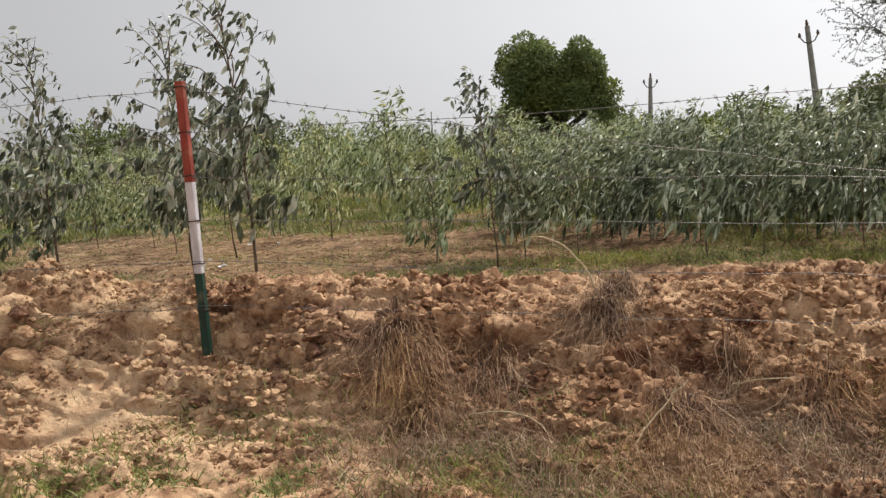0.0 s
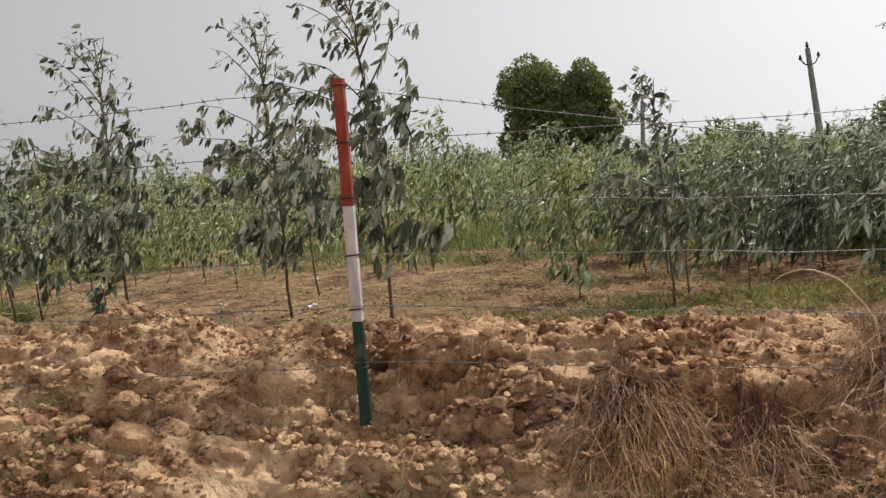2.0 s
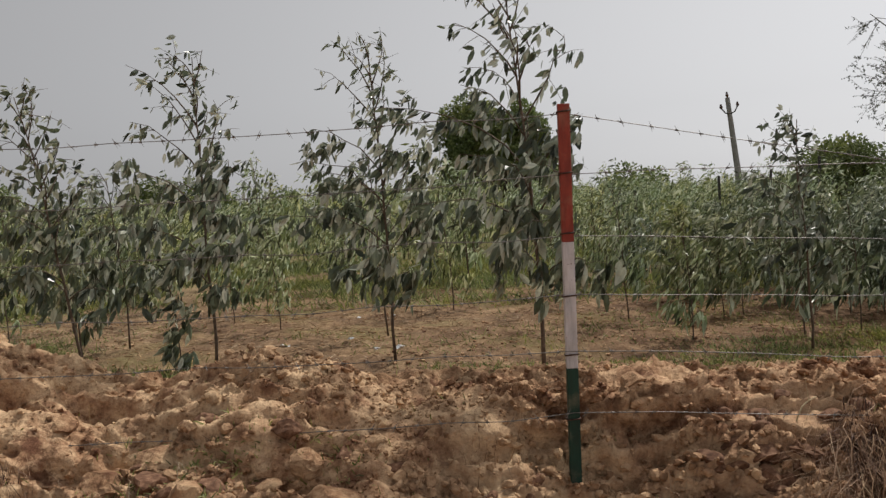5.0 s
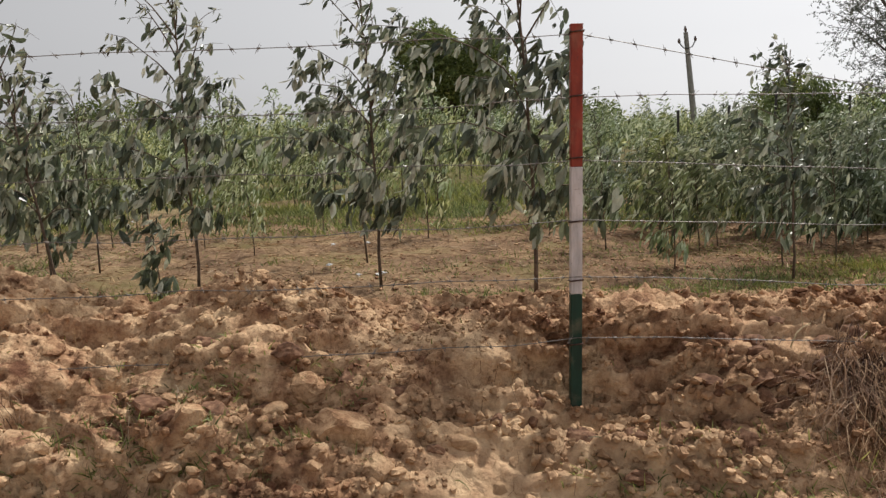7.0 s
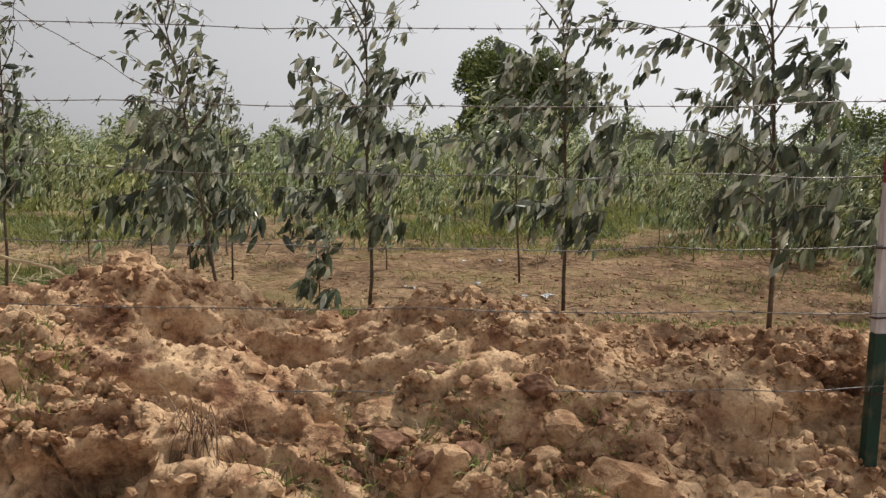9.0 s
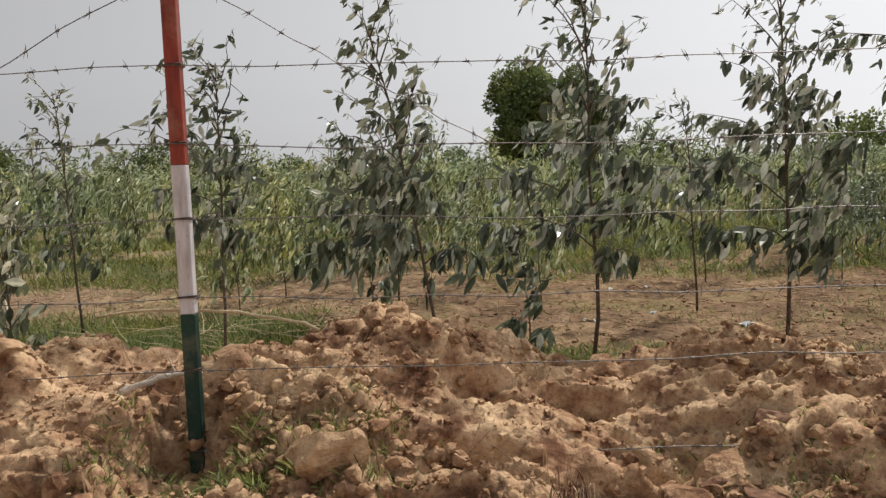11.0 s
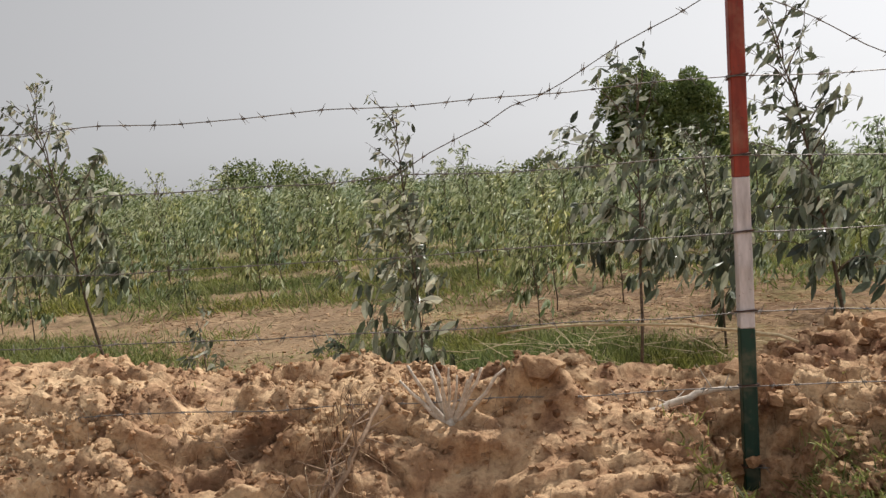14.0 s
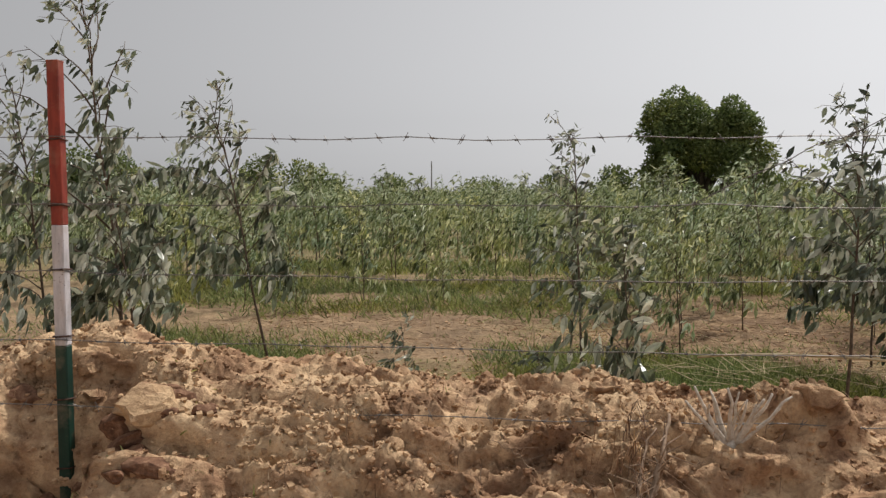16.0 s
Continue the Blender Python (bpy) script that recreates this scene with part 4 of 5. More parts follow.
for x, top, lean in ((3.8, 1.05, 2), (6.1, 1.33, -1), (7.3, 1.44, 6), (8.7, 1.72, 1), (10.8, 1.6, -2)):
    post = thing("iron_stake", "thin dark iron stake among the young trees", "stake", "stakes of a far fence", m=pose(x, 18, FIELD_Z, 0, lean, 0))
    part("shaft", square_bar(-0.03, 0.03, -0.03, 0.03, -0.1, top - FIELD_Z, 0.006, M_IRON, "shaft"), post)
mast = thing("far_mast", "thin grey pole far behind the plantation", "pole", m=pose(-16.5, 80, FIELD_Z))
part("shaft", quads("shaft", *tube([(0, 0, 0), (0, 0, 2.5), (0, 0, 4.9)], [0.09, 0.08, 0.06], 6), M_CONCRETE), mast)


# ---- loose wood on the bank ----
def rooted_z(x, y):
    return float(land(x, y))


def bare_stump():
    rng = np.random.default_rng(61)
    x, y = -5.2, -0.02
    st = thing("uprooted_stump", "uprooted shrub stump with bleached bare branches on the bank", "stump", m=pose(x, y, 0.07) @ Matrix.Scale(0.72, 4))
    part("root", quads("root", *tube([(0.02, 0.02, -0.06), (0, 0, 0.04), (0.01, 0, 0.09)], [0.05, 0.045, 0.03], 8), M_DEADWOOD, True), st)
    for n in range(10):
        a = -0.9 + 1.9 * n / 9 + rng.normal(0, 0.08)
        ln = rng.uniform(0.18, 0.34) * (1.25 if n in (5, 7, 9) else 1)
        q = np.linspace(0, 1, 6)[:, None]
        d = np.array([math.sin(a), rng.uniform(-0.55, 0.35), math.cos(a)])
        d /= np.linalg.norm(d)
        p = np.array([0.02 * math.sin(a), 0, 0.05]) + d * ln * q + rng.normal(0, 0.01, (6, 3)) * q + np.array([0, 0, 0.09]) * q * q
        r = rng.uniform(0.013, 0.022)
        branch = part("branch", quads("branch", *tube(p, np.linspace(r, r * 0.35, 6), 6), M_DEADWOOD, True), st)
        if n % 2:
            g = p[3]
            e = g + (d + rng.normal(0, 0.45, 3)) * 0.11 * np.linspace(0, 1, 4)[:, None]
            part("twig", quads("twig", *tube(e, np.linspace(r * 0.5, r * 0.2, 4), 5), M_DEADWOOD, True), branch)


bare_stump()


def stick(name, pts, r0, r1, mat, label, category="stick", twigs=0, seed=1):
    rng = np.random.default_rng(seed)
    p = np.array(pts, float)
    base = p[0].copy()
    t = np.linspace(0, 1, 14)
    u = np.linspace(0, 1, len(p))
    c = np.polyfit(u, p, min(3, len(p) - 1))
    s = np.stack([np.polyval(c[:, k], t) for k in range(3)], 1) - base + rng.normal(0, 0.004, (14, 3))
    ob = thing(name, label, category, m=pose(*base))
    part("stem", quads("stem", *tube(s, np.linspace(r0, r1, 14), 6), mat, True), ob)
    for n in range(twigs):
        a = s[rng.integers(3, 13)]
        d = rng.normal(0, 1, 3) + (0, 0, 0.5)
        d /= np.linalg.norm(d)
        part("twig", quads("twig", *tube(a + d * rng.uniform(0.05, 0.16) * np.linspace(0, 1, 4)[:, None], np.linspace(min(r1, 0.006) * 0.7, 0.001, 4), 5), mat), ob)
    return ob


stick("long_stick", [(-5.05, 1.35, 0.2), (-4.6, 1.1, 0.27), (-4.12, 0.85, 0.3), (-3.85, 0.7, 0.27), (-3.66, 0.62, 0.24)], 0.007, 0.009, M_STICK, "long thin peeled stick lying curved behind the bank")
stick("lying_root", [(-4.5, 0.1, 0.06), (-4.35, 0.08, 0.12), (-4.2, 0.1, 0.16), (-4.05, 0.12, 0.17)], 0.022, 0.008, M_DEADWOOD, "pulled-up root with bleached side roots on the bank", "root", 6, 3)
stick("dead_stalk", [(-5.45, -0.08, 0.24), (-5.5, -0.22, 0.15), (-5.56, -0.38, 0.03), (-5.66, -0.56, -0.14)], 0.007, 0.016, M_DRYSTALK, "dead brown stalk hanging down the bank", "stalk", 26, 4)
stick("dead_stalk", [(-5.5, -0.1, 0.2), (-5.58, -0.25, 0.11), (-5.62, -0.42, 0.0), (-5.72, -0.58, -0.16)], 0.004, 0.009, M_DRYSTALK, "pale dead stalk hanging down the bank", "stalk", 10, 8)
stick("arched_stalk", [(2.61, 0.15, -0.2), (2.56, 0.12, 0.05), (2.42, 0.1, 0.24), (2.26, 0.1, 0.29), (2.11, 0.1, 0.24)], 0.008, 0.004, M_STICK, "dry arched stalk springing from a straw clump", "stalk", 2, 5)
stick("white_root", [(1.02, 0.0, -0.28), (1.05, 0.0, -0.2), (1.1, 0.02, -0.1), (1.18, 0.05, -0.06)], 0.006, 0.003, M_STICK, "pale root poking out of the bank", "root", 1, 6)
for n, (x, y, h) in enumerate([(-7.86, 3.07, 0.4), (-7.62, 3.0, 0.33), (-6.0, 3.3, 0.36), (-7.0, 4.3, 0.4)]):
    stick("dry_weed", [(x, y, FIELD_Z - 0.03), (x + 0.01, y, FIELD_Z + 0.4 * h), (x - 0.02, y, FIELD_Z + h)], 0.006, 0.003, M_STICK, "thin dry upright weed in the field", "dry weed", 2, 60 + n)
rng = np.random.default_rng(15)
for n, (x, y) in enumerate([(0.45, -0.25), (-0.55, -0.3), (-1.6, -0.45), (0.9, -0.45), (-2.3, -0.3), (-0.2, 0.3), (1.7, -0.3), (-1.75, 0.35), (-3.0, -0.3), (-6.0, -0.2), (-7.0, 0.0), (-5.0, 0.3), (-3.3, 0.0), (-2.75, -0.35)]):
    z = rooted_z(x, y)
    a, ln = rng.uniform(0, 6.28), rng.uniform(0.15, 0.4)
    up = rng.uniform(0.2, 0.9)
    stick("dry_twig", [(x, y, z), (x + 0.3 * ln * math.cos(a), y + 0.2 * ln * math.sin(a), z + 0.5 * ln * up), (x + ln * math.cos(a), y + 0.6 * ln * math.sin(a), z + ln * up)], 0.0032, 0.0012, M_DRYSTALK, "dry brown twig stuck in the loose earth", "twig", 3, 20 + n)
# brushwood thrown down behind the bank
pieces = []
for n in range(80):
    x, y = rng.normal(-4.5, 0.55), rng.normal(2.0, 0.35)
    a = rng.normal(2.9, 0.9)
    ln = rng.uniform(0.12, 0.6)
    z = FIELD_Z + rng.uniform(0.01, 0.16)
    q = np.linspace(0, 1, 4)[:, None]
    pieces.append(tube(np.array([x, y, z]) + np.array([math.cos(a), math.sin(a), rng.uniform(-0.1, 0.25)]) * ln * q + rng.normal(0, 0.015, (4, 3)) * q, np.linspace(0.0028, 0.001, 4), 4))
solo("brushwood", quads("brushwood", *joined(pieces), M_STICK), "heap of thin pale dead twigs lying on the grass", "brushwood", kind="stuff")


# ---- grass ----
def draped(x, y, way, length, width, lift, rng):
    """Wavy stems that lie along the ground from each root, bowed up between their ends."""
    n = len(x)
    way = way / (np.linalg.norm(way, axis=1)[:, None] + 1e-9)
    side = np.stack([-way[:, 1], way[:, 0]], 1)
    bend, sway, turn = rng.normal(0, 0.38, n) * length, rng.normal(0, 0.08, n) * length, rng.uniform(0, 6.28, n)
    W = np.broadcast_to(np.asarray(width, float), (n,))
    rows = []
    for s, w in ((0, 1.0), (0.2, 1.0), (0.4, 0.9), (0.6, 0.8), (0.8, 0.6), (1.0, 0.2)):
        off = bend * s * s + sway * (np.sin(7 * s + turn) - np.sin(turn))
        px, py = x + way[:, 0] * length * s + side[:, 0] * off, y + way[:, 1] * length * s + side[:, 1] * off
        pz = land(px, py) + 0.012 + lift * (4 * s * (1 - s) + 0.35) + 0.15 * np.abs(sway) * np.cos(9 * s + turn)
        c = np.stack([px, py, pz], 1)
        rim = np.stack([side[:, 0], side[:, 1], np.zeros(n)], 1) * (W * w * 0.5)[:, None]
        rows += [c + rim, c - rim]
    v = np.stack(rows, 1).reshape(-1, 3)
    k = 12 * np.arange(n)[:, None]
    return v, np.stack([k + [2 * i, 2 * i + 1, 2 * i + 3, 2 * i + 2] for i in range(5)], 1).reshape(-1, 4)


def straw_clump(x, y, spread, n, fall, seed, label):
    """Dead grass that hangs down the bank from one root."""
    rng = np.random.default_rng(seed)
    z = rooted_z(x, y)
    ob = thing("dry_grass_clump", label, "dry grass", "straw clumps on the bank", m=pose(x, y, z))

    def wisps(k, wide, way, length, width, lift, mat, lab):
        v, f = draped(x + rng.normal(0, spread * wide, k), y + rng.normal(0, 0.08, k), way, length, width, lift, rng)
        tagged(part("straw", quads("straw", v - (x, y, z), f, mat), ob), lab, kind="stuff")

    wisps(n, 0.12, np.stack([rng.normal(fall, 0.4, n), rng.uniform(-1.1, -0.3, n)], 1), rng.uniform(0.1, 0.85, n) ** 1.5 * spread, rng.uniform(0.0022, 0.0045, n), rng.uniform(0.0, 0.11, n), M_WEED, "withered brown hanging straw")
    k = n // 3
    wisps(k, 0.18, np.stack([rng.normal(fall, 0.8, k), rng.uniform(-1, 0.2, k)], 1), rng.uniform(0.1, 0.85, k) * spread, rng.uniform(0.002, 0.0042, k), rng.uniform(0.02, 0.14, k), M_STRAW, "bleached loose straw")
    k = n // 3
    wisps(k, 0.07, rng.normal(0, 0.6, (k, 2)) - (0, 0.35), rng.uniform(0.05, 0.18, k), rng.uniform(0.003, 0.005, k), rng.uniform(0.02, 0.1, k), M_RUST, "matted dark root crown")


CLUMPS = [(1.36, -0.16, 0.75, 520, 0.1), (1.95, -0.22, 0.55, 360, 0.0), (2.66, 0.08, 0.65, 440, -0.75), (3.35, -0.25, 0.35, 140, 0.1), (1.62, -0.6, 0.55, 260, 0.1), (3.75, -0.5, 0.5, 220, 0.0), (-2.65, -0.45, 0.3, 60, 0.1), (-5.6, -0.2, 0.3, 40, 0.0), (2.75, 0.5, 0.5, 240, -0.3), (3.0, -0.6, 0.6, 300, 0.2)]
for n, (x, y, s, k, f) in enumerate(CLUMPS):
    straw_clump(x, y, s, k, f, 500 + n, "tangled clump of dead brown grass hanging down the bank")
stick("forked_stalk", [(2.75, -0.95, -0.72), (2.85, -0.85, -0.58), (2.95, -0.75, -0.5), (3.02, -0.7, -0.38), (3.0, -0.68, -0.3)], 0.006, 0.003, M_STICK, "pale forked dead stalk leaning over the verge", "stalk", 7, 31)
stick("fallen_stalk", [(0.0, -1.35, -0.72), (0.12, -1.2, -0.68), (0.3, -1.05, -0.67), (0.5, -0.9, -0.66)], 0.005, 0.003, M_STICK, "pale dry stalk fallen along the verge", "stalk", 2, 32)
stick("curved_stalk", [(3.3, -0.45, -0.5), (3.4, -0.5, -0.44), (3.6, -0.5, -0.42), (3.8, -0.45, -0.46)], 0.005, 0.002, M_STICK, "pale curved dry stalk lying in the straw", "stalk", 4, 33)
stick("bent_stalk", [(1.9, -0.65, -0.62), (2.0, -0.72, -0.55), (2.2, -0.75, -0.55), (2.35, -0.8, -0.62)], 0.005, 0.003, M_STICK, "pale bent dry stalk lying in the straw", "stalk", 4, 34)


def scrap(x, y, size, seed):
    """A small crumpled flake, thin but closed."""
    rng = np.random.default_rng(seed)
    n = 5
    a, b = np.meshgrid(np.linspace(-1, 1, n), np.linspace(-1, 1, n))
    v = np.stack([a * size + rng.normal(0, 0.1 * size, (n, n)), b * 0.6 * size + rng.normal(0, 0.1 * size, (n, n)), 0.25 * size * np.sin(3 * a + b) + rng.normal(0, 0.08 * size, (n, n))], -1).reshape(-1, 3)
    i, j = np.meshgrid(np.arange(n - 1), np.arange(n - 1))
    k = (j * n + i).ravel()
    ob = solo("litter_scrap", quads("litter_scrap", np.concatenate([v, v - (0, 0, 0.002)]), np.concatenate([np.stack([k, k + 1, k + 1 + n, k + n], 1), np.stack([k + n, k + 1 + n, k + 1, k], 1) + n * n]), M_PLASTIC), "small crumpled flake of whitish litter on the bare soil", "litter", "litter on the field")
    ob.matrix_basis = pose(x, y, float(land(x, y)) + 0.2 * size, 10, 0, rng.uniform(0, 180))


for n, (x, y) in enumerate([(-1.33, 4.26), (-1.09, 2.36), (-1.26, 2.29), (-2.09, 2.74), (-1.57, 2.99), (-4.68, 6.93), (-1.67, 4.17)]):
    scrap(x, y, 0.03 + 0.012 * (n % 2), 700 + n)
rng = np.random.default_rng(23)


def scatter(n, x0, x1, y0, y1, seed, scale, cut):
    """Random places, kept where a patchy growth pattern allows."""
    x, y = rng.uniform(x0, x1, n), rng.uniform(y0, y1, n)
    wx, wy = x + 0.9 * (fbm(x, y, 0.7, seed + 40, 3) - 0.5), y + 0.9 * (fbm(x, y, 0.7, seed + 41, 3) - 0.5)
    keep = fbm(wx * 0.6 + wy * 0.2, wy, scale, seed, 5) + rng.normal(0, 0.04, n) > cut
    edge = np.minimum(np.minimum(x - x0, x1 - x), np.minimum(y - y0, y1 - y)) / (0.3 * min(x1 - x0, y1 - y0))
    keep &= rng.random(n) < edge
    return x[keep], y[keep]


def turf(x, y, height, width, lean, droop, steps=3):
    n = len(x)
    b = np.stack([x, y, land(x, y) - 0.01], 1)
    w = np.stack([rng.normal(-0.15, lean, n), rng.normal(0, lean, n), np.ones(n)], 1)
    return blades(b, w, height * rng.uniform(0.4, 1.2, n), width, rng.uniform(0.0, droop, n), rng, steps)


green = []
for x0, x1, y0, y1, n, h, cut in ((2.2, 6.5, 0.95, 2.6, 18000, 0.1, 0.44), (-5.4, -3.6, 1.2, 2.9, 22000, 0.15, 0.3), (-6.5, -4.0, 1.3, 3.4, 26000, 0.14, 0.36), (-10, -7.2, 1.6, 4.0, 28000, 0.15, 0.36), (-3.4, -1.3, 0.8, 1.9, 12000, 0.09, 0.43), (0.9, 3.0, 1.1, 2.2, 10000, 0.08, 0.44), (-1.3, 1.4, 0.8, 1.7, 8000, 0.07, 0.46), (-12, 3, 1.8, 4.5, 26000, 0.07, 0.52), (-12, 9, 4.5, 9, 80000, 0.2, 0.43), (-14, 12, 7.5, 13, 70000, 0.21, 0.43), (3.3, 9, 2.2, 9, 50000, 0.26, 0.4), (3.2, 12, 3.6, 8.5, 60000, 0.36, 0.3), (-20, 16, 11, 22, 35000, 0.16, 0.42), (1.2, 3.0, 0.9, 1.6, 1500, 0.1, 0.5)):
    x, y = scatter(n, x0, x1, y0, y1, 5, 0.8, cut)
    green.append(turf(x, y, h, 0.006 + 0.0013 * max(y0, 0), 0.6, 0.8, 2))
solo("green_grass", quads("green_grass", *joined(green), M_GRASS), "patches of fresh green grass between the young trees", "grass", kind="stuff")
verge = []
for x0, x1, y0, y1, n, h, cut in ((-2.6, 5.4, -3.0, -0.3, 70000, 0.11, 0.49), (-9, -1.5, -1.6, -0.5, 4000, 0.07, 0.56), (-9, 3, -0.9, 0.5, 6000, 0.06, 0.58), (-4.4, -3.2, -0.7, 0.0, 9000, 0.08, 0.38), (-2.4, -0.9, -0.8, 0.1, 3500, 0.06, 0.5), (1.7, 4.5, -1.7, -0.6, 9000, 0.1, 0.42), (-0.5, 1.4, -1.7, -0.8, 5000, 0.09, 0.45)):
    x, y = scatter(n, x0, x1, y0, y1, 7, 1.6, cut)
    verge.append(turf(x, y, h, 0.007, 0.7, 0.7))
solo("verge_grass", quads("verge_grass", *joined(verge), M_GRASS), "sparse low green weeds on the verge and bank", "grass", kind="stuff")
dry = []
for x0, x1, y0, y1, n, h, cut in ((1.1, 5.2, -2.8, -0.4, 17000, 0.17, 0.5), (-1.2, 1.0, -2.4, -0.9, 1500, 0.12, 0.5), (-10, 6, 1.0, 6, 6000, 0.06, 0.45), (1.5, 4, 0.3, 1.2, 2500, 0.12, 0.4)):
    x, y = scatter(n, x0, x1, y0, y1, 9, 1.1, cut)
    dry.append(turf(x, y, h, 0.0038, 0.9, 0.9))
x, y = scatter(26000, -10.5, 7, 1.0, 8, 13, 1.4, 0.36)
k = len(x)
dry.append(blades(np.stack([x, y, land(x, y) + 0.012], 1), np.stack([rng.normal(0, 1, k), rng.normal(0, 1, k), rng.uniform(-0.05, 0.25, k)], 1), rng.uniform(0.04, 0.16, k), 0.005, 0.1, rng))
x, y = scatter(26000, 1.0, 5.4, -2.6, -0.2, 17, 1.3, 0.5)
k = len(x)
dry.append(draped(x, y, rng.normal(0, 0.8, (k, 2)) - (0, 0.3), rng.uniform(0.05, 0.28, k), 0.0032, rng.uniform(0.0, 0.09, k), rng))
x, y = scatter(3500, -9, 0.5, -1.4, 0.7, 19, 1.7, 0.5)
k = len(x)
dry.append(draped(x, y, rng.normal(0, 0.8, (k, 2)), rng.uniform(0.04, 0.2, k), 0.0032, rng.uniform(0.0, 0.03, k), rng))
weed = []
for x0, x1, y0, y1, n, h, cut in ((1.1, 5.4, -2.4, -0.1, 32000, 0.13, 0.52), (1.0, 4.4, -0.6, 0.35, 9000, 0.1, 0.5), (-9, 1, -1.2, 0.4, 3000, 0.06, 0.56), (-10, 6, 1.1, 6.5, 20000, 0.06, 0.47), (0.6, 3.4, 0.7, 2.4, 7000, 0.08, 0.45)):
    x, y = scatter(n, x0, x1, y0, y1, 29, 1.5, cut)
    weed.append(turf(x, y, h, 0.004, 0.9, 0.6))
solo("brown_weeds", quads("brown_weeds", *joined(weed), M_WEED), "withered red-brown weeds in tangles on the verge", "weeds", kind="stuff")
solo("dry_grass", quads("dry_grass", *joined(dry), M_STRAW), "dead straw-coloured grass on the verge and field", "dry grass", kind="stuff")


# ---- clods ----
def clod_mesh(seed):
    bm = bmesh.new()
    bmesh.ops.create_icosphere(bm, subdivisions=3, radius=1.0)
    off = Vector((seed * 3.7, seed * 1.3, 0))
    for v in bm.verts:
        n = noise.noise(v.co * 0.9 + off) * 0.45 + noise.noise(v.co * 2.3 + off) * 0.25
        v.co = v.co * (1 + n)
        v.co.z *= 0.72
    cut = random.Random(seed)
    for k in range(11):
        ax = Vector((cut.gauss(0, 1), cut.gauss(0, 1), cut.gauss(0, 0.8))).normalized()
        lim = cut.uniform(0.5, 0.8)
        for v in bm.verts:
            d = v.co.dot(ax) - lim
            if d > 0:
                v.co -= ax * d * 0.95
    for v in bm.verts:
        v.co *= 1 + 0.1 * noise.noise(v.co * 5 + off) + 0.07 * noise.noise(v.co * 11 + off)
    me = bpy.data.meshes.new("clod")
    bm.to_mesh(me)
    bm.free()
    me.materials.append(M_CLOD)
    return me


CLODS = [clod_mesh(n) for n in range(7)]
# damp clods for the hollows, whose shade is painted into their dark colour
DAMP_SHADED = [clod_mesh(n) for n in range(20, 24)]
for me in DAMP_SHADED:
    me.materials[0] = M_DAMP_SHADE
SHADY_WET = ((0.3, -0.12, 0.32, 0.2), (-1.4, -0.3, 0.3, 0.15), (-7.9, -0.35, 0.4, 0.2), (1.0, -0.05, 0.4, 0.15))
rng = np.random.default_rng(31)
# blocks that stand out singly: along the crest, then down the front
CREST_BLOCKS = [(-2.56, 0.5, 0.11), (-1.64, 0.54, 0.09), (-0.21, 0.34, 0.12), (0.83, 0.36, 0.11), (0.35, 0.3, 0.1), (-3.68, 0.64, 0.1), (-2.9, 0.46, 0.12), (-2.36, 0.62, 0.12), (-3.3, 0.68, 0.13), (-3.5, 0.6, 0.11), (-3.12, 0.6, 0.11), (-5.68, 0.36, 0.1), (-5.05, 0.35, 0.1), (-8.14, 0.3, 0.13), (0.66, 0.3, 0.08), (1.64, 0.35, 0.09), (3.58, 0.3, 0.12), (-1.3, 0.35, 0.07), (-6.0, 0.4, 0.07)]
FRONT_BLOCKS = [(-1.08, -0.46, 0.2), (-1.75, -0.5, 0.17), (-2.2, -0.27, 0.15), (-1.69, -0.78, 0.15), (-3.47, -0.4, 0.17), (-3.07, -0.42, 0.14), (-2.0, -0.1, 0.15), (-4.83, 0.05, 0.13), (-8.3, -0.02, 0.13), (-7.59, -0.22, 0.15), (-1.3, -0.15, 0.11), (-7.8, -0.1, 0.1), (-3.35, 0.12, 0.1), (-0.6, -0.4, 0.08), (-2.6, 0.1, 0.09), (-6.4, 0.0, 0.08), (-0.95, -0.62, 0.1)]
NAMED = CREST_BLOCKS + FRONT_BLOCKS
for n in range(300):
    if n < len(NAMED):
        x, y, r = NAMED[n]
        r *= 0.85
    else:
        x, y = rng.uniform(-8.8, 2.6), rng.uniform(-0.75, 0.85)
        r = 0.02 + 0.05 * rng.random() ** 2.2
    mesh = CLODS[n % 7]
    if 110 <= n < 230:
        wx, wy, sx, sy = SHADY_WET[(0, 2, 1, 2, 3)[n % 5]]
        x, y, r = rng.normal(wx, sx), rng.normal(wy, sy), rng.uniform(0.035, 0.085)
        mesh = DAMP_SHADED[n % 4]
    ob = new("clod", mesh)
    ob.parent = ground
    ob.matrix_basis = pose(x, y, float(land(x, y)) - r * 0.1, rng.uniform(-25, 25), rng.uniform(-25, 25), rng.uniform(0, 360)) @ Matrix.Diagonal((r * rng.uniform(0.8, 1.4), r * rng.uniform(0.8, 1.2), r * rng.uniform(0.7, 1.0), 1))


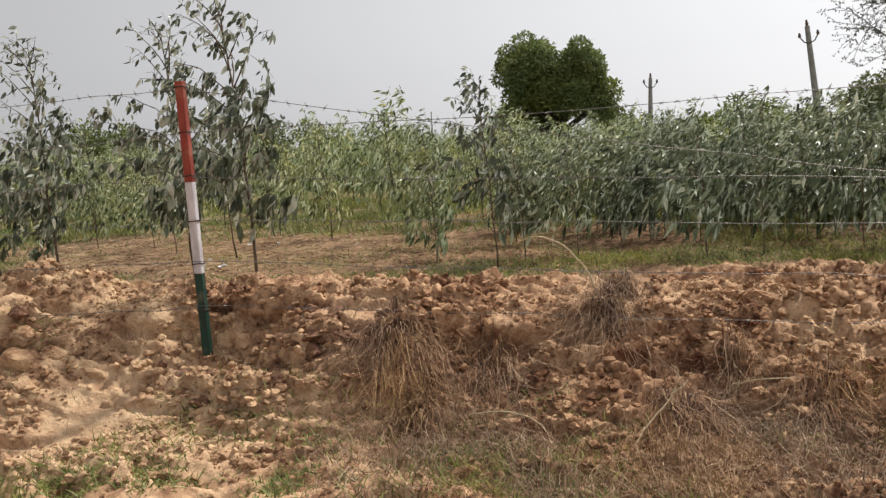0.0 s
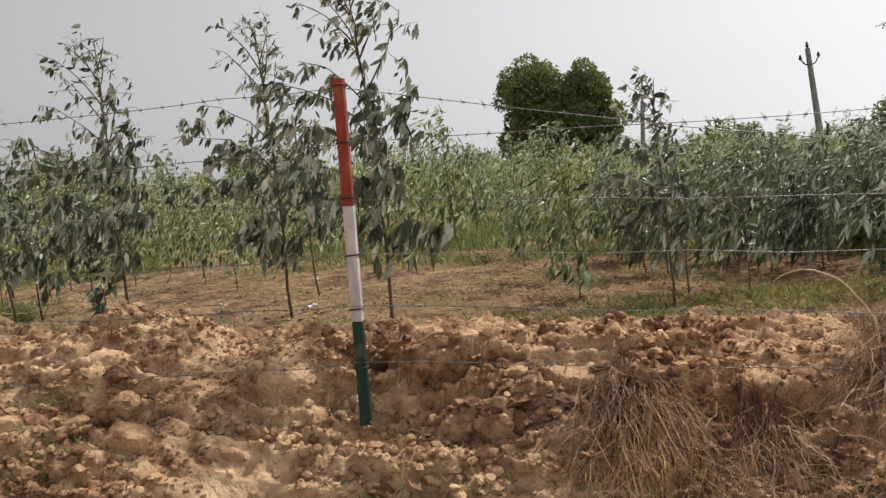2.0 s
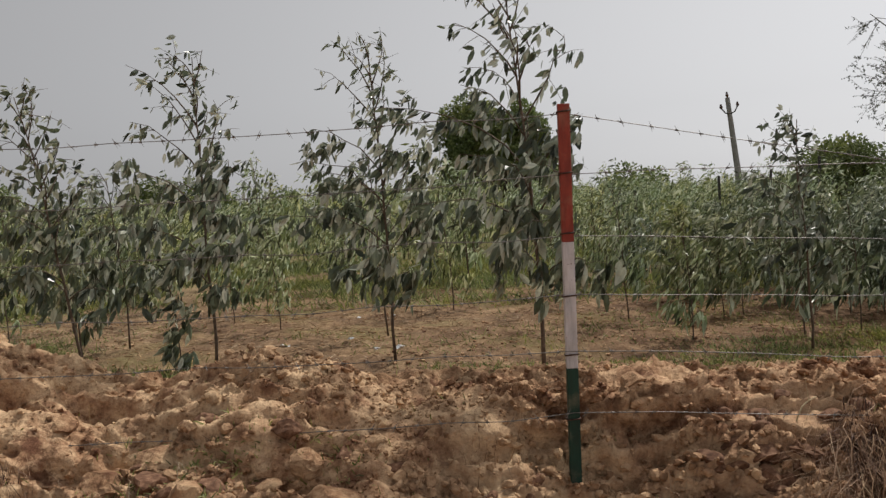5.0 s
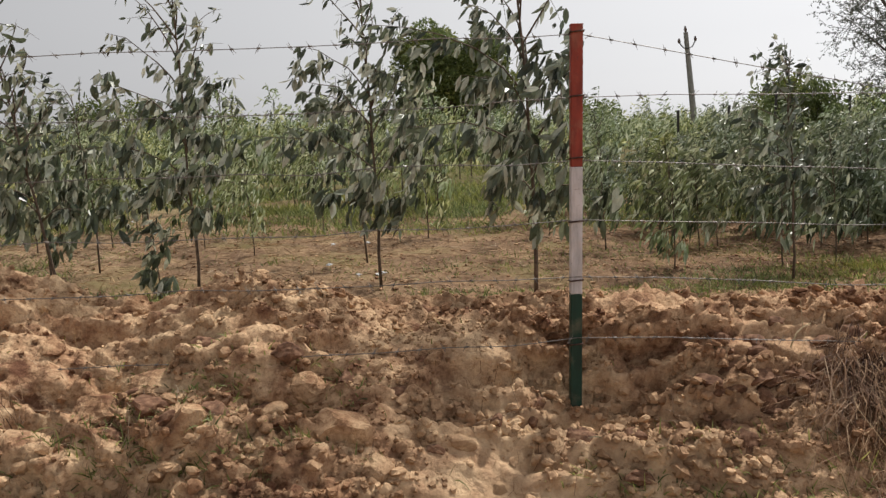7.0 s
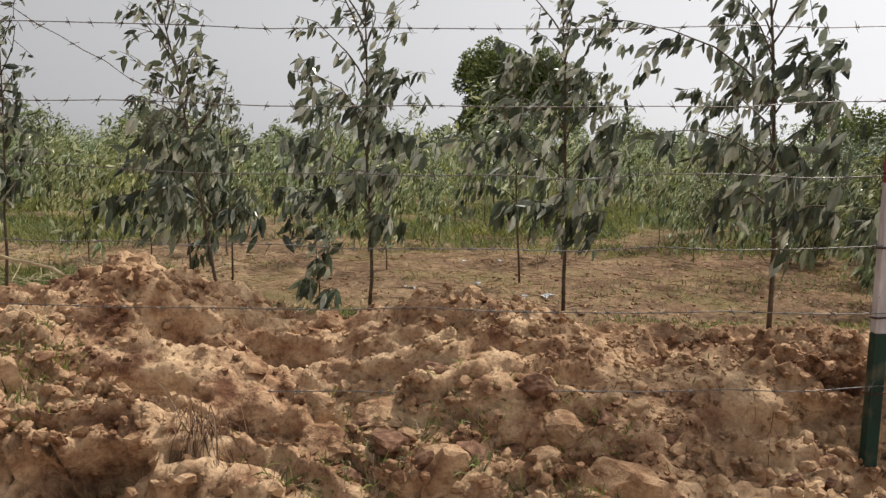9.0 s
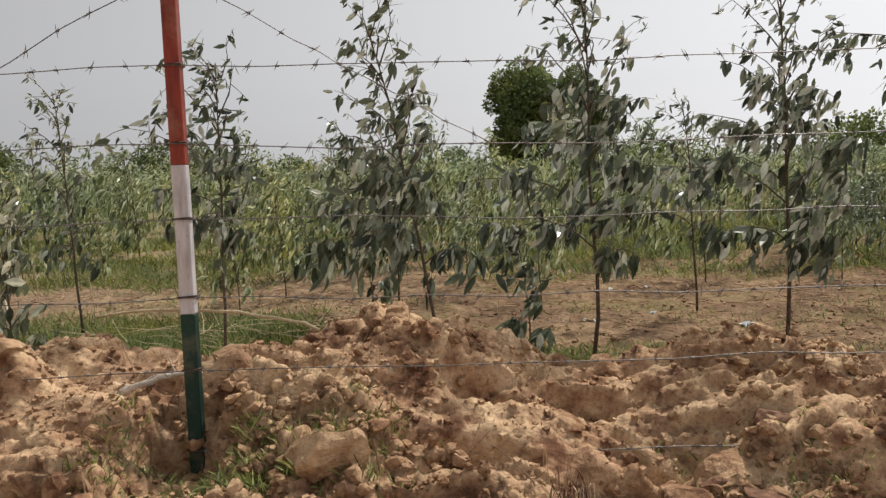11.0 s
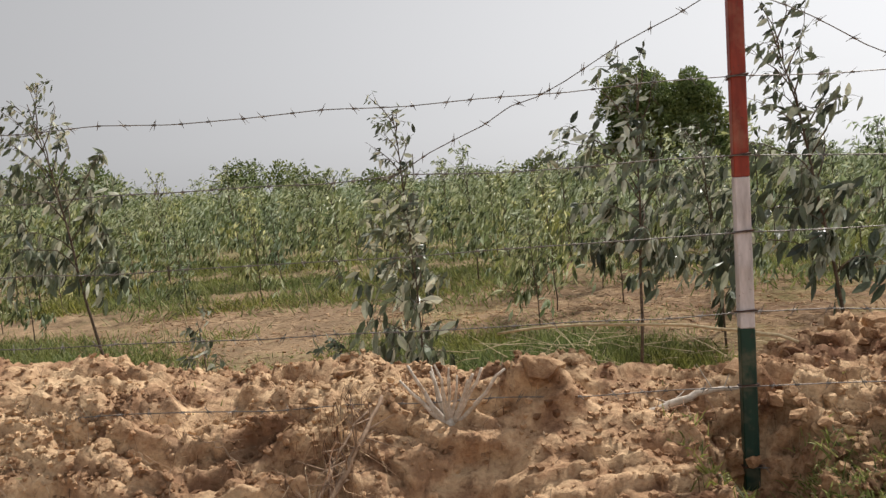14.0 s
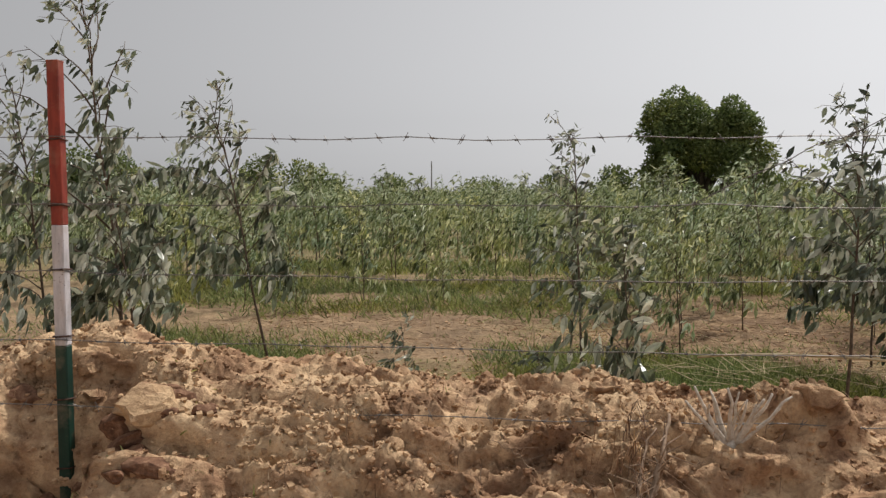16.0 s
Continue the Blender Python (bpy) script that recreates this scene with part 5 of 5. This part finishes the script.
def chunk_templates(count, rng):
    """Angular lumps of 24 faces: a cube cut in four on each side, half rounded, then sliced flat."""
    g = (-1.0, 0.0, 1.0)
    pts = [(a, b, c) for a in g for b in g for c in g if (a, b, c) != (0, 0, 0)]
    ids = {p: n for n, p in enumerate(pts)}
    faces = []
    for ax in range(3):
        for s in (-1.0, 1.0):
            for p in (-1.0, 0.0):
                for q in (-1.0, 0.0):
                    ring = [(p, q), (p + 1, q), (p + 1, q + 1), (p, q + 1)]
                    face = []
                    for e in ring if s > 0 else ring[::-1]:
                        c = [e[0], e[1]]
                        c.insert(ax, s)
                        face.append(ids[tuple(c)])
                    faces.append(face)
    base = np.array(pts)
    out = []
    for n in range(count):
        v = base / np.linalg.norm(base, axis=1)[:, None] ** 0.7 * rng.uniform(0.72, 1.12, (26, 1)) + rng.normal(0, 0.08, (26, 3))
        for k in range(5):
            ax = rng.normal(size=3)
            ax /= np.linalg.norm(ax)
            d = v @ ax - rng.uniform(0.5, 0.8)
            v = v - np.where(d > 0, d, 0)[:, None] * ax * 0.95
        out.append(v)
    return np.array(out), np.array(faces)


def strewn(x, y, r, rng, sink):
    """Lumps of earth of radius r on the ground at x, y."""
    shapes, faces = chunk_templates(40, rng)
    n = len(x)
    v = shapes[rng.integers(0, 40, n)] * rng.uniform(0.65, 1.25, (n, 1, 3))
    q = rng.normal(size=(n, 4))
    q /= np.linalg.norm(q, axis=1)[:, None]
    w, a, b, c = q.T
    rot = np.stack([1 - 2 * (b * b + c * c), 2 * (a * b - c * w), 2 * (a * c + b * w), 2 * (a * b + c * w), 1 - 2 * (a * a + c * c), 2 * (b * c - a * w), 2 * (a * c - b * w), 2 * (b * c + a * w), 1 - 2 * (a * a + b * b)], 1).reshape(-1, 3, 3)
    v = np.einsum('nij,nkj->nki', rot, v) * (1, 1, 0.8) * r[:, None, None]
    v = v + (surface(x, y) + np.stack([np.zeros(n), -0.3 * r, r * sink], 1))[:, None]
    return v.reshape(-1, 3), (26 * np.arange(n)[:, None, None] + faces[None]).reshape(-1, 4)


n = 40000
x, y = rng.uniform(-9.3, 4.3, n), rng.uniform(-1.5, 0.8, n)
keep = fbm(x, y + 0.85 * lie(x, y), 1.9, 91, 4) + rng.normal(0, 0.08, n) > 0.49
x, y = x[keep], y[keep]
big = 0.034 * (1 - 0.45 * np.clip((-x - 4.2) / 0.8, 0, 1))
rubble = new("rubble", quads("rubble", *strewn(x, y, 0.007 + big * rng.random(len(x)) ** 3.0, rng, 0.1), M_CLOD))
rubble.parent = ground
tagged(rubble, "broken lumps of dry red-brown earth", kind="stuff")
# crumbs: small angular bits of earth
n = 30000
x, y = rng.uniform(-9, 4, n), rng.normal(-0.2, 0.6, n)
y[::6] = rng.uniform(1, 4.5, len(y[::6]))
keep = fbm(x, y, 1.9, 78, 3) > rng.uniform(0.3, 0.62, n)
x, y = x[keep], y[keep]
n = len(x)
r = 0.004 + 0.011 * rng.random(n) ** 2
c = surface(x, y) + np.stack([np.zeros(n), np.zeros(n), r * 0.3], 1)
CUBE = np.array([(a, b, d) for a in (-1, 1) for b in (-1, 1) for d in (-1, 1)], float)
v = c[:, None] + (CUBE[None] * rng.uniform(0.5, 1.1, (n, 8, 3))) @ np.array([[0.8, 0.5, 0.1], [-0.5, 0.8, 0.2], [0, -0.2, 0.8]]) * r[:, None, None]
f = np.array([(0, 1, 3, 2), (4, 6, 7, 5), (0, 4, 5, 1), (2, 3, 7, 6), (0, 2, 6, 4), (1, 5, 7, 3)])
crumbs = new("crumbs", quads("crumbs", v.reshape(-1, 3), (8 * np.arange(n)[:, None, None] + f[None]).reshape(-1, 4), M_CLOD))
crumbs.parent = ground
tagged(crumbs, "small crumbs of dry earth", kind="stuff")
